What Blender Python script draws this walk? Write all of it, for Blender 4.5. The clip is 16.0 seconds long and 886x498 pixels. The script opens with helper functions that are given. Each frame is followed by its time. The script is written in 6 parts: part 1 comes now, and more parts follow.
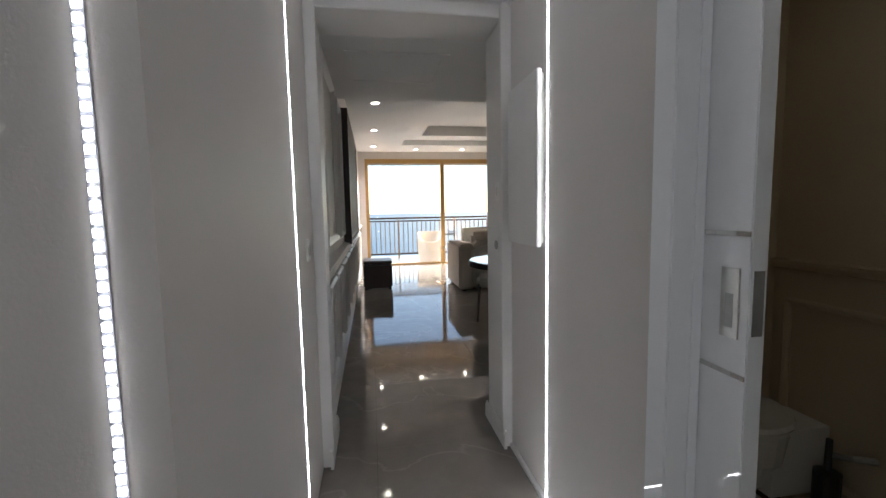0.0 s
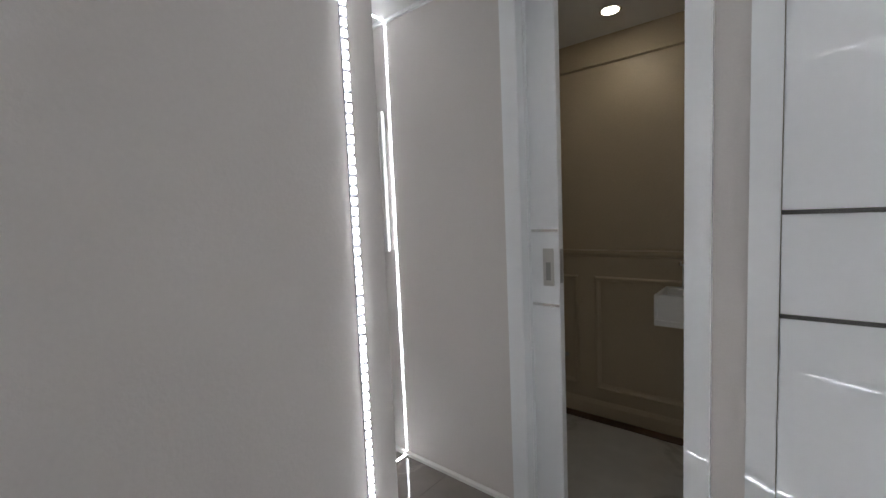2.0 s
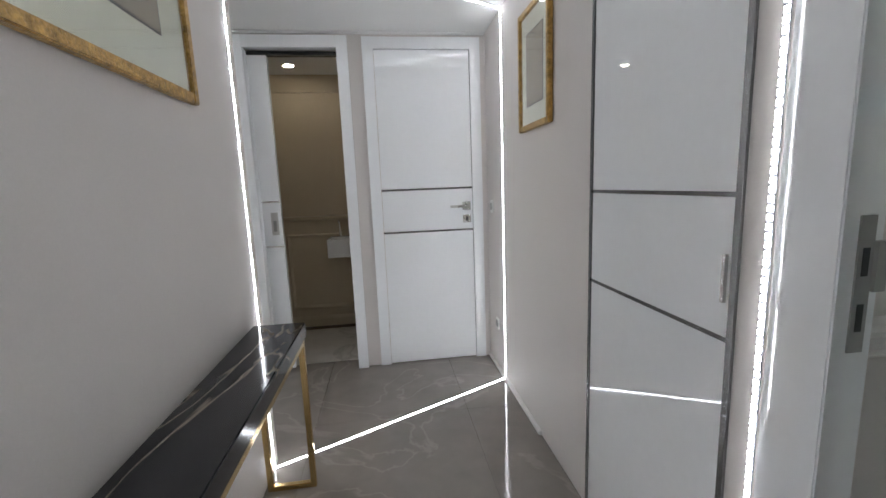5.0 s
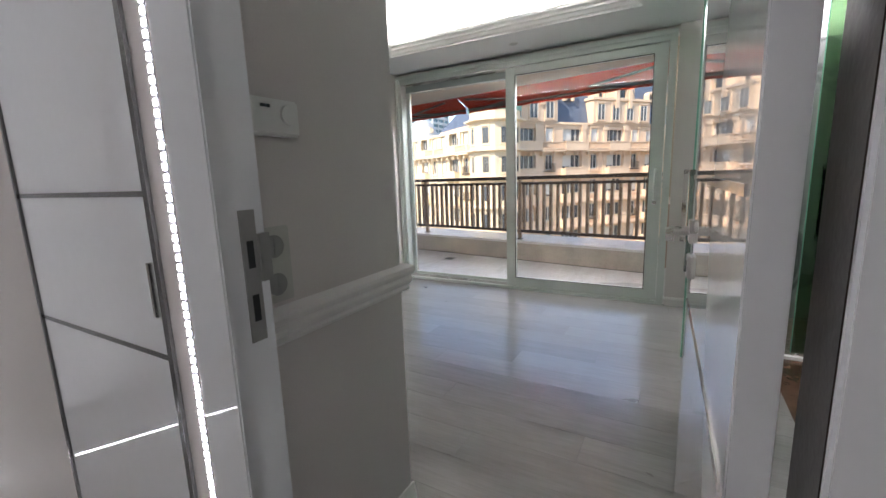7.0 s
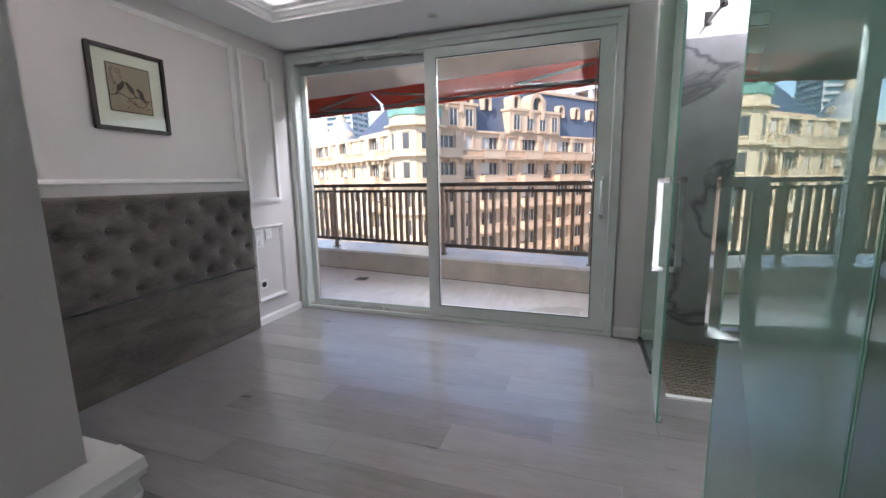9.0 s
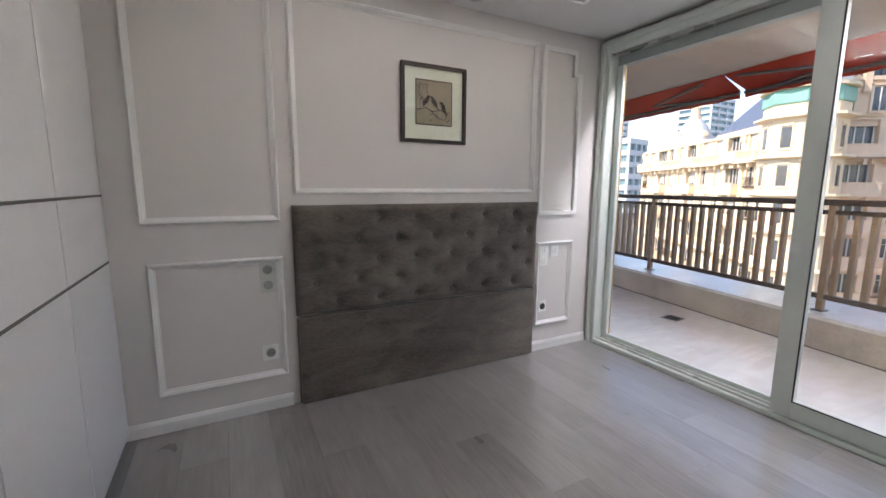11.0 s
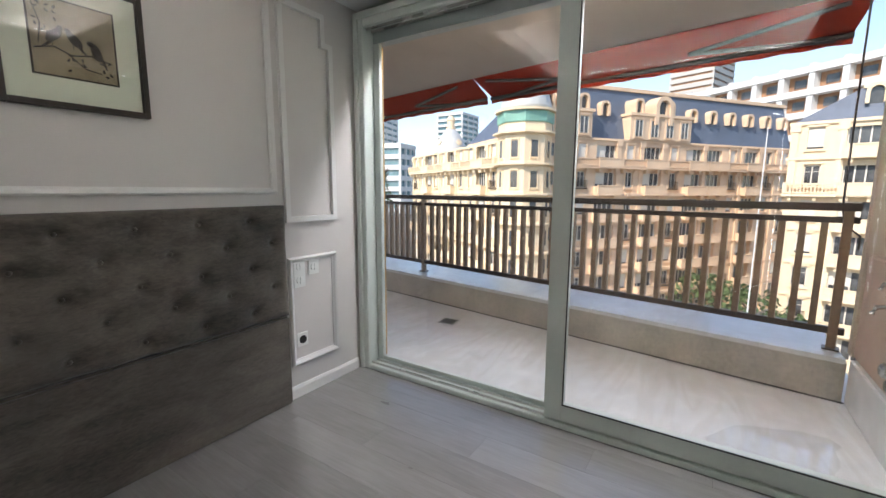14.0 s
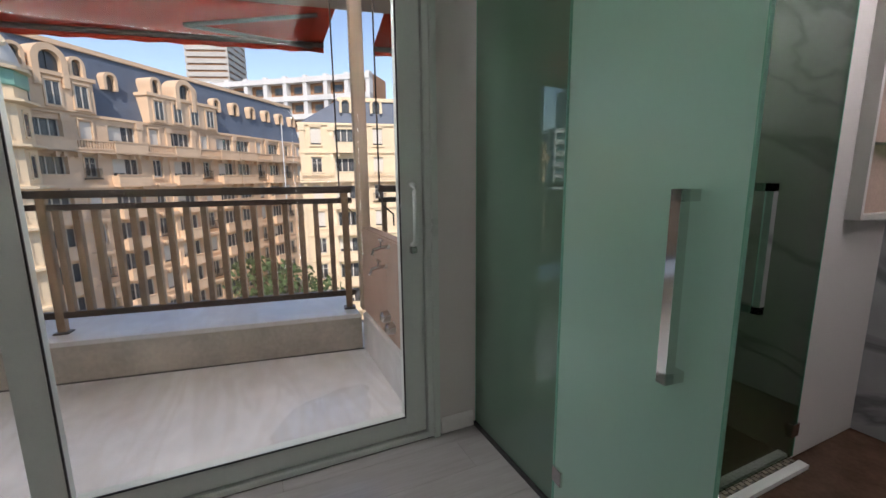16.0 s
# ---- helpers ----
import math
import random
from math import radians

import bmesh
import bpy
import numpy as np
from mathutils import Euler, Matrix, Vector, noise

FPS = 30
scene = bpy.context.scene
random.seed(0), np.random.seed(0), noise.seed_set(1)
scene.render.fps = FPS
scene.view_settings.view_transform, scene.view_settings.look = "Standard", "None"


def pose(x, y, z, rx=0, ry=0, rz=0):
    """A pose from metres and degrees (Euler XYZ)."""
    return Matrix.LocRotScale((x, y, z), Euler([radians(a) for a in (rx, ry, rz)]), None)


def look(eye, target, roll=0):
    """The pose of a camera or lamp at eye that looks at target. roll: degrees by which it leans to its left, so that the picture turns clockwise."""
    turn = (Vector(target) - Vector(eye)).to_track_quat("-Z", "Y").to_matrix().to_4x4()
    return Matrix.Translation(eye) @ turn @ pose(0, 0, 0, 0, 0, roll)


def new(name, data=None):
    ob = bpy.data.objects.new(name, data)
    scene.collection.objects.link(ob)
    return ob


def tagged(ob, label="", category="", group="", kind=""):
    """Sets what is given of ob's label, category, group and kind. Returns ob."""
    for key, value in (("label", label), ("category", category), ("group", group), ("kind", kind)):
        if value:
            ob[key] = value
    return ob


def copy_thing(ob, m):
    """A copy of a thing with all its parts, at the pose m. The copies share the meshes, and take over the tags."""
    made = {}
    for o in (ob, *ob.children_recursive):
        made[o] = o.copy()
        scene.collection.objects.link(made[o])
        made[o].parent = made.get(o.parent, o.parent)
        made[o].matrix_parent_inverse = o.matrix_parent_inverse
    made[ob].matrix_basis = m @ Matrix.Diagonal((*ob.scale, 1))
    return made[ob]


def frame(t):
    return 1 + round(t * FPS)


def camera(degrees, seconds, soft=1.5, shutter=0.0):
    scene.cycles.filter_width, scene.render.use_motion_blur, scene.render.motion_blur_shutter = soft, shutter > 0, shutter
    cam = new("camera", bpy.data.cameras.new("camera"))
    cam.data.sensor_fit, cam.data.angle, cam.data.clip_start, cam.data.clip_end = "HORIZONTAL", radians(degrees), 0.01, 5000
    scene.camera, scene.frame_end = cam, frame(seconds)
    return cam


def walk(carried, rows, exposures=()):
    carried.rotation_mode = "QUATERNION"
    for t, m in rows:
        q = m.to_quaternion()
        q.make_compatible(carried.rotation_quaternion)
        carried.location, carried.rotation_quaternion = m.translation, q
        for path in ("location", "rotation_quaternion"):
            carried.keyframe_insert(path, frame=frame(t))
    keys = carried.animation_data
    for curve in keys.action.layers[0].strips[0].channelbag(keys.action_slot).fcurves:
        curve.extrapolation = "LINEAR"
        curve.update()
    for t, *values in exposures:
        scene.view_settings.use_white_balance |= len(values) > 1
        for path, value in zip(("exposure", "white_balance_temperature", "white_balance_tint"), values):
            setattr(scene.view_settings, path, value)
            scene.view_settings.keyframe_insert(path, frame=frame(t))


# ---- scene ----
cam = camera(93.8, 16.0)
PATH = [
    (0, (2.233, 4.113, 1.198), (0.269, 4.447, 1.015), -1.1),
    (0.5, (2.228, 4.001, 1.184), (0.313, 4.544, 0.992), -1.3),
    (1, (2.182, 3.842, 1.189), (0.383, 4.696, 0.996), -2.3),
    (1.5, (2.166, 3.64, 1.195), (0.586, 4.852, 1.013), -3.0),
    (2, (2.217, 3.357, 1.215), (0.938, 4.884, 1.056), -2.5),
    (2.5, (2.3, 3.116, 1.226), (1.217, 4.791, 1.086), -0.9),
    (3, (2.34, 2.837, 1.253), (1.476, 4.633, 1.081), -1.2),
    (5.3, (2.222, 1.969, 1.198), (2.724, 3.877, 0.87), -2.2),
    (5.5, (2.233, 1.93, 1.19), (2.918, 3.777, 0.847), -2.2),
    (6, (2.296, 1.867, 1.183), (3.499, 3.422, 0.81), -2.4),
    (6.5, (2.392, 1.888, 1.178), (3.934, 3.105, 0.805), -2.4),
    (7, (2.531, 1.972, 1.182), (4.243, 2.946, 0.838), -1.95),
    (7.5, (2.693, 2.032, 1.183), (4.509, 2.797, 0.841), -2.0),
    (8, (2.871, 2.16, 1.187), (4.759, 2.731, 0.847), -1.5),
    (8.5, (3.091, 2.236, 1.176), (4.997, 2.741, 0.836), -1.2),
    (9, (3.326, 2.268, 1.179), (5.194, 2.904, 0.852), -1.0),
    (9.5, (3.553, 2.309, 1.194), (5.285, 3.257, 0.875), -1.0),
    (10, (3.753, 2.391, 1.219), (5.225, 3.708, 0.91), -0.6),
    (10.2, (3.81, 2.437, 1.217), (5.156, 3.886, 0.921), -0.5),
    (12.3, (4.161, 2.463, 1.252), (4.812, 4.328, 0.943), 0.9),
    (12.5, (4.183, 2.528, 1.243), (4.948, 4.352, 0.944), 0.7),
    (13, (4.268, 2.667, 1.239), (5.351, 4.323, 0.949), 0.4),
    (13.5, (4.384, 2.776, 1.23), (5.779, 4.179, 0.932), 0.3),
    (14, (4.545, 2.832, 1.216), (6.205, 3.909, 0.931), 0.3),
    (14.5, (4.659, 2.853, 1.211), (6.514, 3.54, 0.921), 0.0),
    (15, (4.784, 2.876, 1.212), (6.751, 3.07, 0.905), -0.2),
    (15.5, (4.875, 2.848, 1.209), (6.821, 2.513, 0.894), -0.5),
    (16, (4.894, 2.762, 1.205), (6.686, 1.941, 0.863), -0.6),
]
EXPOSURES = [(0.0, 0.65, 6400, 10), (1.0, 0.75, 6400, 10), (2.0, 1.2, 6450, 10), (3.0, 1.75, 6500, 10), (5.3, 1.45, 6400, 10), (6.3, 1.25, 6400, 11), (7.4, 1.25, 6600, 18), (8.2, 1.1, 6500, 21), (9.0, 1.12, 6200, 21), (10.2, 1.15, 6250, 20), (12.4, 1.58, 6950, 18), (13.0, 1.3, 6800, 16), (14.0, 0.9, 6600, 14), (14.6, 0.55, 6600, 16), (15.4, 0.25, 6700, 19), (16.0, 0.4, 6700, 18)]
walk(cam, [(t, look(e, g, r)) for t, e, g, r in PATH], EXPOSURES)

# ---- world, sun ----
world = bpy.data.worlds.new("world")
scene.world = world
world.use_nodes = True
wn = world.node_tree
sky = wn.nodes.new("ShaderNodeTexSky")
sky.sky_type = 'NISHITA'
sky.sun_disc = False
SUN_FROM = Vector((-0.85, 0.25, 0.72)).normalized()
sky.sun_elevation = math.asin(SUN_FROM.z)
sky.sun_rotation = math.atan2(SUN_FROM.x, SUN_FROM.y)
sky.air_density, sky.dust_density, sky.ozone_density = 1.0, 0.2, 1.0
bg = wn.nodes["Background"]
bg.inputs["Strength"].default_value = 0.15
wn.links.new(sky.outputs[0], bg.inputs["Color"])
sun = new("sun", bpy.data.lights.new("sun", 'SUN'))
sun.data.energy, sun.data.angle, sun.data.color = 3.0, radians(0.5), (1.0, 0.92, 0.81)
# Added area lamp hidden under the balcony ceiling, standing in for skylight indoors.
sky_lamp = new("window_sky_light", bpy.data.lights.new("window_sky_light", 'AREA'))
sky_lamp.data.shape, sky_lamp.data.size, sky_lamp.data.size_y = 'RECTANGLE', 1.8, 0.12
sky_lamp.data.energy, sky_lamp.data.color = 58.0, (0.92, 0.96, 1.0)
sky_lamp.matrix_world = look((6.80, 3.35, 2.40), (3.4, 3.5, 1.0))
# Second added lamp, out of sight above the sea window, in place of skylight.
sea_lamp = new("window_sky_light", bpy.data.lights.new("sea_added_sky_lamp", 'AREA'))
sea_lamp.data.shape, sea_lamp.data.size, sea_lamp.data.size_y = 'RECTANGLE', 3.0, 0.12
sea_lamp.data.energy, sea_lamp.data.color = 720.0, (1.0, 0.94, 0.88)
sea_lamp.matrix_world = look((-7.38, 5.6, 2.40), (-3.0, 5.6, 1.2))
sun.matrix_world = look(tuple(SUN_FROM * 50), (0, 0, 0))


# ---- builders ----
def bx(bm, x0, x1, y0, y1, z0, z1):
    vs = [bm.verts.new(p) for p in ((x0, y0, z0), (x1, y0, z0), (x1, y1, z0), (x0, y1, z0),
                                    (x0, y0, z1), (x1, y0, z1), (x1, y1, z1), (x0, y1, z1))]
    for f in ((0, 3, 2, 1), (4, 5, 6, 7), (0, 1, 5, 4), (1, 2, 6, 5), (2, 3, 7, 6), (3, 0, 4, 7)):
        bm.faces.new([vs[k] for k in f])
    return vs


def boxes(*bs):
    bm = bmesh.new()
    for b in bs:
        bx(bm, *b)
    return bm


def prism(bm, pts, axis, a0, a1):
    """A profile of 2D points pushed along an axis from a0 to a1."""
    def at(p, a):
        return {'x': (a, p[0], p[1]), 'y': (p[0], a, p[1]), 'z': (p[0], p[1], a)}[axis]
    lo = [bm.verts.new(at(p, a0)) for p in pts]
    hi = [bm.verts.new(at(p, a1)) for p in pts]
    n = len(pts)
    bm.faces.new(lo[::-1])
    bm.faces.new(hi)
    for k in range(n):
        bm.faces.new((lo[k], lo[(k + 1) % n], hi[(k + 1) % n], hi[k]))
    return bm


def tube(bm, pts, r, n=8):
    """A round bar through 3D points."""
    rings = []
    for k, p in enumerate(pts):
        p = Vector(p)
        a = Vector(pts[max(k - 1, 0)])
        b = Vector(pts[min(k + 1, len(pts) - 1)])
        d = (b - a).normalized()
        u = d.orthogonal().normalized() if abs(d.z) > 0.9 else d.cross(Vector((0, 0, 1))).normalized()
        v = d.cross(u)
        rr = r[k] if isinstance(r, (list, tuple)) else r
        rings.append([bm.verts.new(p + rr * (math.cos(2 * math.pi * q / n) * u + math.sin(2 * math.pi * q / n) * v)) for q in range(n)])
    for k in range(len(rings) - 1):
        for q in range(n):
            bm.faces.new((rings[k][q], rings[k][(q + 1) % n], rings[k + 1][(q + 1) % n], rings[k + 1][q]))
    bm.faces.new(rings[0][::-1])
    bm.faces.new(rings[-1])
    return bm


def lathe(bm, prof, cx=0, cy=0, n=24):
    """A turned shape from (radius, height) points."""
    rings = [[bm.verts.new((cx + r * math.cos(2 * math.pi * q / n), cy + r * math.sin(2 * math.pi * q / n), z)) for q in range(n)] for r, z in prof]
    for k in range(len(rings) - 1):
        for q in range(n):
            bm.faces.new((rings[k][q], rings[k][(q + 1) % n], rings[k + 1][(q + 1) % n], rings[k + 1][q]))
    bm.faces.new(rings[0][::-1])
    bm.faces.new(rings[-1])
    return bm


def mesh_object(name, bm, material, bevel=0.0, smooth=False):
    bmesh.ops.recalc_face_normals(bm, faces=bm.faces)
    if bevel:
        bmesh.ops.bevel(bm, geom=list(bm.edges), offset=bevel, segments=2, affect='EDGES', clamp_overlap=True)
    me = bpy.data.meshes.new(name)
    bm.to_mesh(me)
    bm.free()
    if smooth:
        for p in me.polygons:
            p.use_smooth = True
    me.materials.append(material)
    return new(name, me)


def part(name, bm, material, parent, label="", bevel=0.0, smooth=False):
    ob = mesh_object(name, bm, material, bevel, smooth)
    ob.parent = parent
    if label:
        tagged(ob, label)
    return ob


def thing(name, label, category, m=None, group=""):
    ob = new(name)
    ob.empty_display_size = 0.1
    if m is not None:
        ob.matrix_basis = m
    return tagged(ob, label, category, group)


def structure(name, bm, material, label="", category="", bevel=0.0):
    ob = mesh_object(name, bm, material, bevel)
    return tagged(ob, label or name.replace("_", " "), category or "wall", "", "structure")


# ---- materials ----
def mat(name, color, rough=0.5, metal=0.0, var=0.06, scale=3.0, fine=60.0, bump=0.02, spec=0.5, coat=0.0, sheen=0.0):
    m = bpy.data.materials.new(name)
    m.use_nodes = True
    nt = m.node_tree
    b = nt.nodes["Principled BSDF"]
    co = nt.nodes.new("ShaderNodeTexCoord")
    n1 = nt.nodes.new("ShaderNodeTexNoise")
    n1.inputs["Scale"].default_value, n1.inputs["Detail"].default_value = scale, 5
    n2 = nt.nodes.new("ShaderNodeTexNoise")
    n2.inputs["Scale"].default_value, n2.inputs["Detail"].default_value = fine, 4
    for n in (n1, n2):
        nt.links.new(co.outputs["Object"], n.inputs["Vector"])
    mixn = nt.nodes.new("ShaderNodeMix")
    mixn.data_type = 'FLOAT'
    mixn.inputs[0].default_value = 0.35
    nt.links.new(n1.outputs["Fac"], mixn.inputs[2])
    nt.links.new(n2.outputs["Fac"], mixn.inputs[3])
    ramp = nt.nodes.new("ShaderNodeValToRGB")
    lo = [max(c * (1 - 2.0 * var), 0) for c in color]
    hi = [min(c * (1 + 1.4 * var), 1) for c in color]
    ramp.color_ramp.elements[0].position, ramp.color_ramp.elements[0].color = 0.3, (*lo, 1)
    ramp.color_ramp.elements[1].position, ramp.color_ramp.elements[1].color = 0.7, (*hi, 1)
    nt.links.new(mixn.outputs[0], ramp.inputs[0])
    nt.links.new(ramp.outputs[0], b.inputs["Base Color"])
    rr = nt.nodes.new("ShaderNodeMapRange")
    rr.inputs["To Min"].default_value, rr.inputs["To Max"].default_value = max(rough - 0.06, 0.0), max(min(rough + 0.06, 1), 0.01)
    nt.links.new(n1.outputs["Fac"], rr.inputs["Value"])
    nt.links.new(rr.outputs[0], b.inputs["Roughness"])
    b.inputs["Metallic"].default_value = metal
    b.inputs["Specular IOR Level"].default_value = spec
    b.inputs["Coat Weight"].default_value = coat
    b.inputs["Coat Roughness"].default_value = 0.03
    b.inputs["Sheen Weight"].default_value = sheen
    if bump:
        bp = nt.nodes.new("ShaderNodeBump")
        bp.inputs["Strength"].default_value, bp.inputs["Distance"].default_value = min(1.0, bump * 10), 0.002
        nt.links.new(n2.outputs["Fac"], bp.inputs["Height"])
        nt.links.new(bp.outputs[0], b.inputs["Normal"])
    return m


def glow(name, color, strength):
    m = bpy.data.materials.new(name)
    m.use_nodes = True
    b = m.node_tree.nodes["Principled BSDF"]
    b.inputs["Base Color"].default_value = (*color, 1)
    b.inputs["Emission Color"].default_value = (*color, 1)
    b.inputs["Emission Strength"].default_value = strength
    return m


def glass_mat(name, color=(1, 1, 1), rough=0.0, ior=1.45, power=4.0):
    m = bpy.data.materials.new(name)
    m.use_nodes = True
    nt = m.node_tree
    nt.nodes.remove(nt.nodes["Principled BSDF"])
    out = nt.nodes["Material Output"]
    tr = nt.nodes.new("ShaderNodeBsdfTransparent")
    gl = nt.nodes.new("ShaderNodeBsdfGlossy")
    gl.inputs["Roughness"].default_value = rough
    lw = nt.nodes.new("ShaderNodeLayerWeight")
    pw = nt.nodes.new("ShaderNodeMath")
    pw.operation = 'POWER'
    pw.inputs[1].default_value = power
    nt.links.new(lw.outputs["Facing"], pw.inputs[0])
    fr = nt.nodes.new("ShaderNodeMath")
    fr.operation = 'MULTIPLY_ADD'
    fr.inputs[1].default_value, fr.inputs[2].default_value = 0.9, 0.04 * (ior - 1) / 0.45
    nt.links.new(pw.outputs[0], fr.inputs[0])
    tr.inputs["Color"].default_value = (*color, 1)
    mx = nt.nodes.new("ShaderNodeMixShader")
    nt.links.new(fr.outputs[0], mx.inputs[0])
    nt.links.new(tr.outputs[0], mx.inputs[1])
    nt.links.new(gl.outputs[0], mx.inputs[2])
    nt.links.new(mx.outputs[0], out.inputs["Surface"])
    return m


def marble(name, base, vein, scale=1.5, rough=0.06, width=0.04, coat=0.0, streak=(1, 1, 1), amount=0.8):
    """Polished stone: cloudy ground with thin veins."""
    m = mat(name, base, rough, var=0.10, scale=scale, fine=scale * 7, bump=0.0, coat=coat)
    nt = m.node_tree
    b = nt.nodes["Principled BSDF"]
    ramp = nt.nodes["Color Ramp"]
    co = nt.nodes["Texture Coordinate"]
    mp = nt.nodes.new("ShaderNodeMapping")
    mp.inputs["Scale"].default_value = streak
    nt.links.new(co.outputs["Object"], mp.inputs["Vector"])
    n = nt.nodes.new("ShaderNodeTexNoise")
    n.inputs["Scale"].default_value, n.inputs["Detail"].default_value, n.inputs["Distortion"].default_value = scale, 6, 1.2
    nt.links.new(mp.outputs[0], n.inputs["Vector"])
    sub = nt.nodes.new("ShaderNodeMath")
    sub.operation = 'SUBTRACT'
    sub.inputs[1].default_value = 0.5
    nt.links.new(n.outputs["Fac"], sub.inputs[0])
    ab = nt.nodes.new("ShaderNodeMath")
    ab.operation = 'ABSOLUTE'
    nt.links.new(sub.outputs[0], ab.inputs[0])
    mr = nt.nodes.new("ShaderNodeMapRange")
    mr.inputs["From Min"].default_value, mr.inputs["From Max"].default_value = 0.0, width
    mr.inputs["To Min"].default_value, mr.inputs["To Max"].default_value = amount, 0.0
    nt.links.new(ab.outputs[0], mr.inputs["Value"])
    mx = nt.nodes.new("ShaderNodeMix")
    mx.data_type = 'RGBA'
    nt.links.new(mr.outputs[0], mx.inputs[0])
    nt.links.new(ramp.outputs[0], mx.inputs[6])
    mx.inputs[7].default_value = (*vein, 1)
    nt.links.new(mx.outputs[2], b.inputs["Base Color"])
    return m


def planks(name, dark, light, rough=0.3):
    """Grey oak: fine long grain, cloudy patches and a few knots; each board its own tone."""
    m = bpy.data.materials.new(name)
    m.use_nodes = True
    nt = m.node_tree
    b = nt.nodes["Principled BSDF"]
    co = nt.nodes.new("ShaderNodeTexCoord")
    info = nt.nodes.new("ShaderNodeObjectInfo")
    off = nt.nodes.new("ShaderNodeMath")
    off.operation = 'MULTIPLY'
    off.inputs[1].default_value = 40.0
    nt.links.new(info.outputs["Random"], off.inputs[0])

    def grain(stretch, detail, distortion):
        mp = nt.nodes.new("ShaderNodeMapping")
        mp.inputs["Scale"].default_value = stretch
        nt.links.new(off.outputs[0], mp.inputs["Location"])
        nt.links.new(co.outputs["Object"], mp.inputs["Vector"])
        n = nt.nodes.new("ShaderNodeTexNoise")
        n.inputs["Scale"].default_value, n.inputs["Detail"].default_value, n.inputs["Distortion"].default_value = 1.0, detail, distortion
        nt.links.new(mp.outputs[0], n.inputs["Vector"])
        return n

    fine, cloud, band = grain((110, 7, 1), 5, 0.2), grain((9, 3.5, 1), 4, 0.4), grain((26, 2.2, 1), 6, 1.6)

    def add(value, weight, rest):
        k = nt.nodes.new("ShaderNodeMath")
        k.operation = 'MULTIPLY_ADD'
        k.inputs[1].default_value = weight
        nt.links.new(value, k.inputs[0])
        if rest is None:
            k.inputs[2].default_value = 0.0
        else:
            nt.links.new(rest, k.inputs[2])
        return k.outputs[0]

    tone = add(fine.outputs["Fac"], 0.25, add(cloud.outputs["Fac"], 0.35, add(band.outputs["Fac"], 0.30, add(info.outputs["Random"], 0.22, None))))
    ramp = nt.nodes.new("ShaderNodeValToRGB")
    ramp.color_ramp.elements[0].position, ramp.color_ramp.elements[0].color = 0.34, (*dark, 1)
    ramp.color_ramp.elements[1].position, ramp.color_ramp.elements[1].color = 0.82, (*light, 1)
    nt.links.new(tone, ramp.inputs[0])
    nt.links.new(ramp.outputs[0], b.inputs["Base Color"])
    mr = nt.nodes.new("ShaderNodeMapRange")
    mr.inputs["To Min"].default_value, mr.inputs["To Max"].default_value = rough - 0.04, rough + 0.08
    nt.links.new(cloud.outputs["Fac"], mr.inputs["Value"])
    nt.links.new(mr.outputs[0], b.inputs["Roughness"])
    b.inputs["Coat Weight"].default_value, b.inputs["Coat Roughness"].default_value = 1.0, 0.20
    b.inputs["Coat IOR"].default_value = 1.95
    bp = nt.nodes.new("ShaderNodeBump")
    bp.inputs["Strength"].default_value, bp.inputs["Distance"].default_value = 0.12, 0.001
    nt.links.new(fine.outputs["Fac"], bp.inputs["Height"])
    nt.links.new(bp.outputs[0], b.inputs["Normal"])
    return m


def frosted(name, tint, body, share=0.5, rough=0.03, ior=1.6, power=2.5):
    """Etched green glass: part clear tint, part milky body, with a glossy skin."""
    m = glass_mat(name, tint, rough, ior, power)
    nt = m.node_tree
    mx = nt.nodes["Mix Shader"]
    tr = nt.nodes["Transparent BSDF"]
    nt.nodes["Glossy BSDF"].inputs["Color"].default_value = (0.80, 0.92, 0.86, 1)
    df = nt.nodes.new("ShaderNodeBsdfDiffuse")
    df.inputs["Color"].default_value = (*body, 1)
    tl = nt.nodes.new("ShaderNodeBsdfTranslucent")
    tl.inputs["Color"].default_value = (*body, 1)
    m1 = nt.nodes.new("ShaderNodeMixShader")
    m1.inputs[0].default_value = 0.6
    nt.links.new(df.outputs[0], m1.inputs[1])
    nt.links.new(tl.outputs[0], m1.inputs[2])
    m2 = nt.nodes.new("ShaderNodeMixShader")
    m2.inputs[0].default_value = share
    nt.links.new(tr.outputs[0], m2.inputs[1])
    nt.links.new(m1.outputs[0], m2.inputs[2])
    nt.links.new(m2.outputs[0], mx.inputs[1])
    return m


M_WALL = mat("wall_paint", (0.645, 0.605, 0.58), 0.55, var=0.025, scale=1.2, fine=180, bump=0.02)
M_CEIL = mat("ceiling_paint", (0.80, 0.80, 0.79), 0.6, var=0.02, scale=1.0, fine=150, bump=0.01)
M_TRIM = mat("trim_paint", (0.74, 0.72, 0.70), 0.4, var=0.02, scale=3, fine=120, bump=0.01)
M_LACQ = mat("white_lacquer", (0.87, 0.885, 0.90), -0.03, var=0.015, scale=2, fine=40, bump=0.0, coat=0.5)
M_FRAME = mat("white_window_frame", (0.60, 0.645, 0.605), 0.3, var=0.03, scale=4, fine=80, bump=0.005)
M_CHROME = mat("chrome", (0.75, 0.74, 0.72), 0.08, 1.0, var=0.02, bump=0.0)
M_STEEL = mat("brushed_nickel", (0.55, 0.54, 0.52), 0.28, 1.0, var=0.05, fine=200, bump=0.01)
M_DARKMETAL = mat("dark_groove_metal", (0.22, 0.22, 0.22), 0.25, 0.9, var=0.05, bump=0.0)
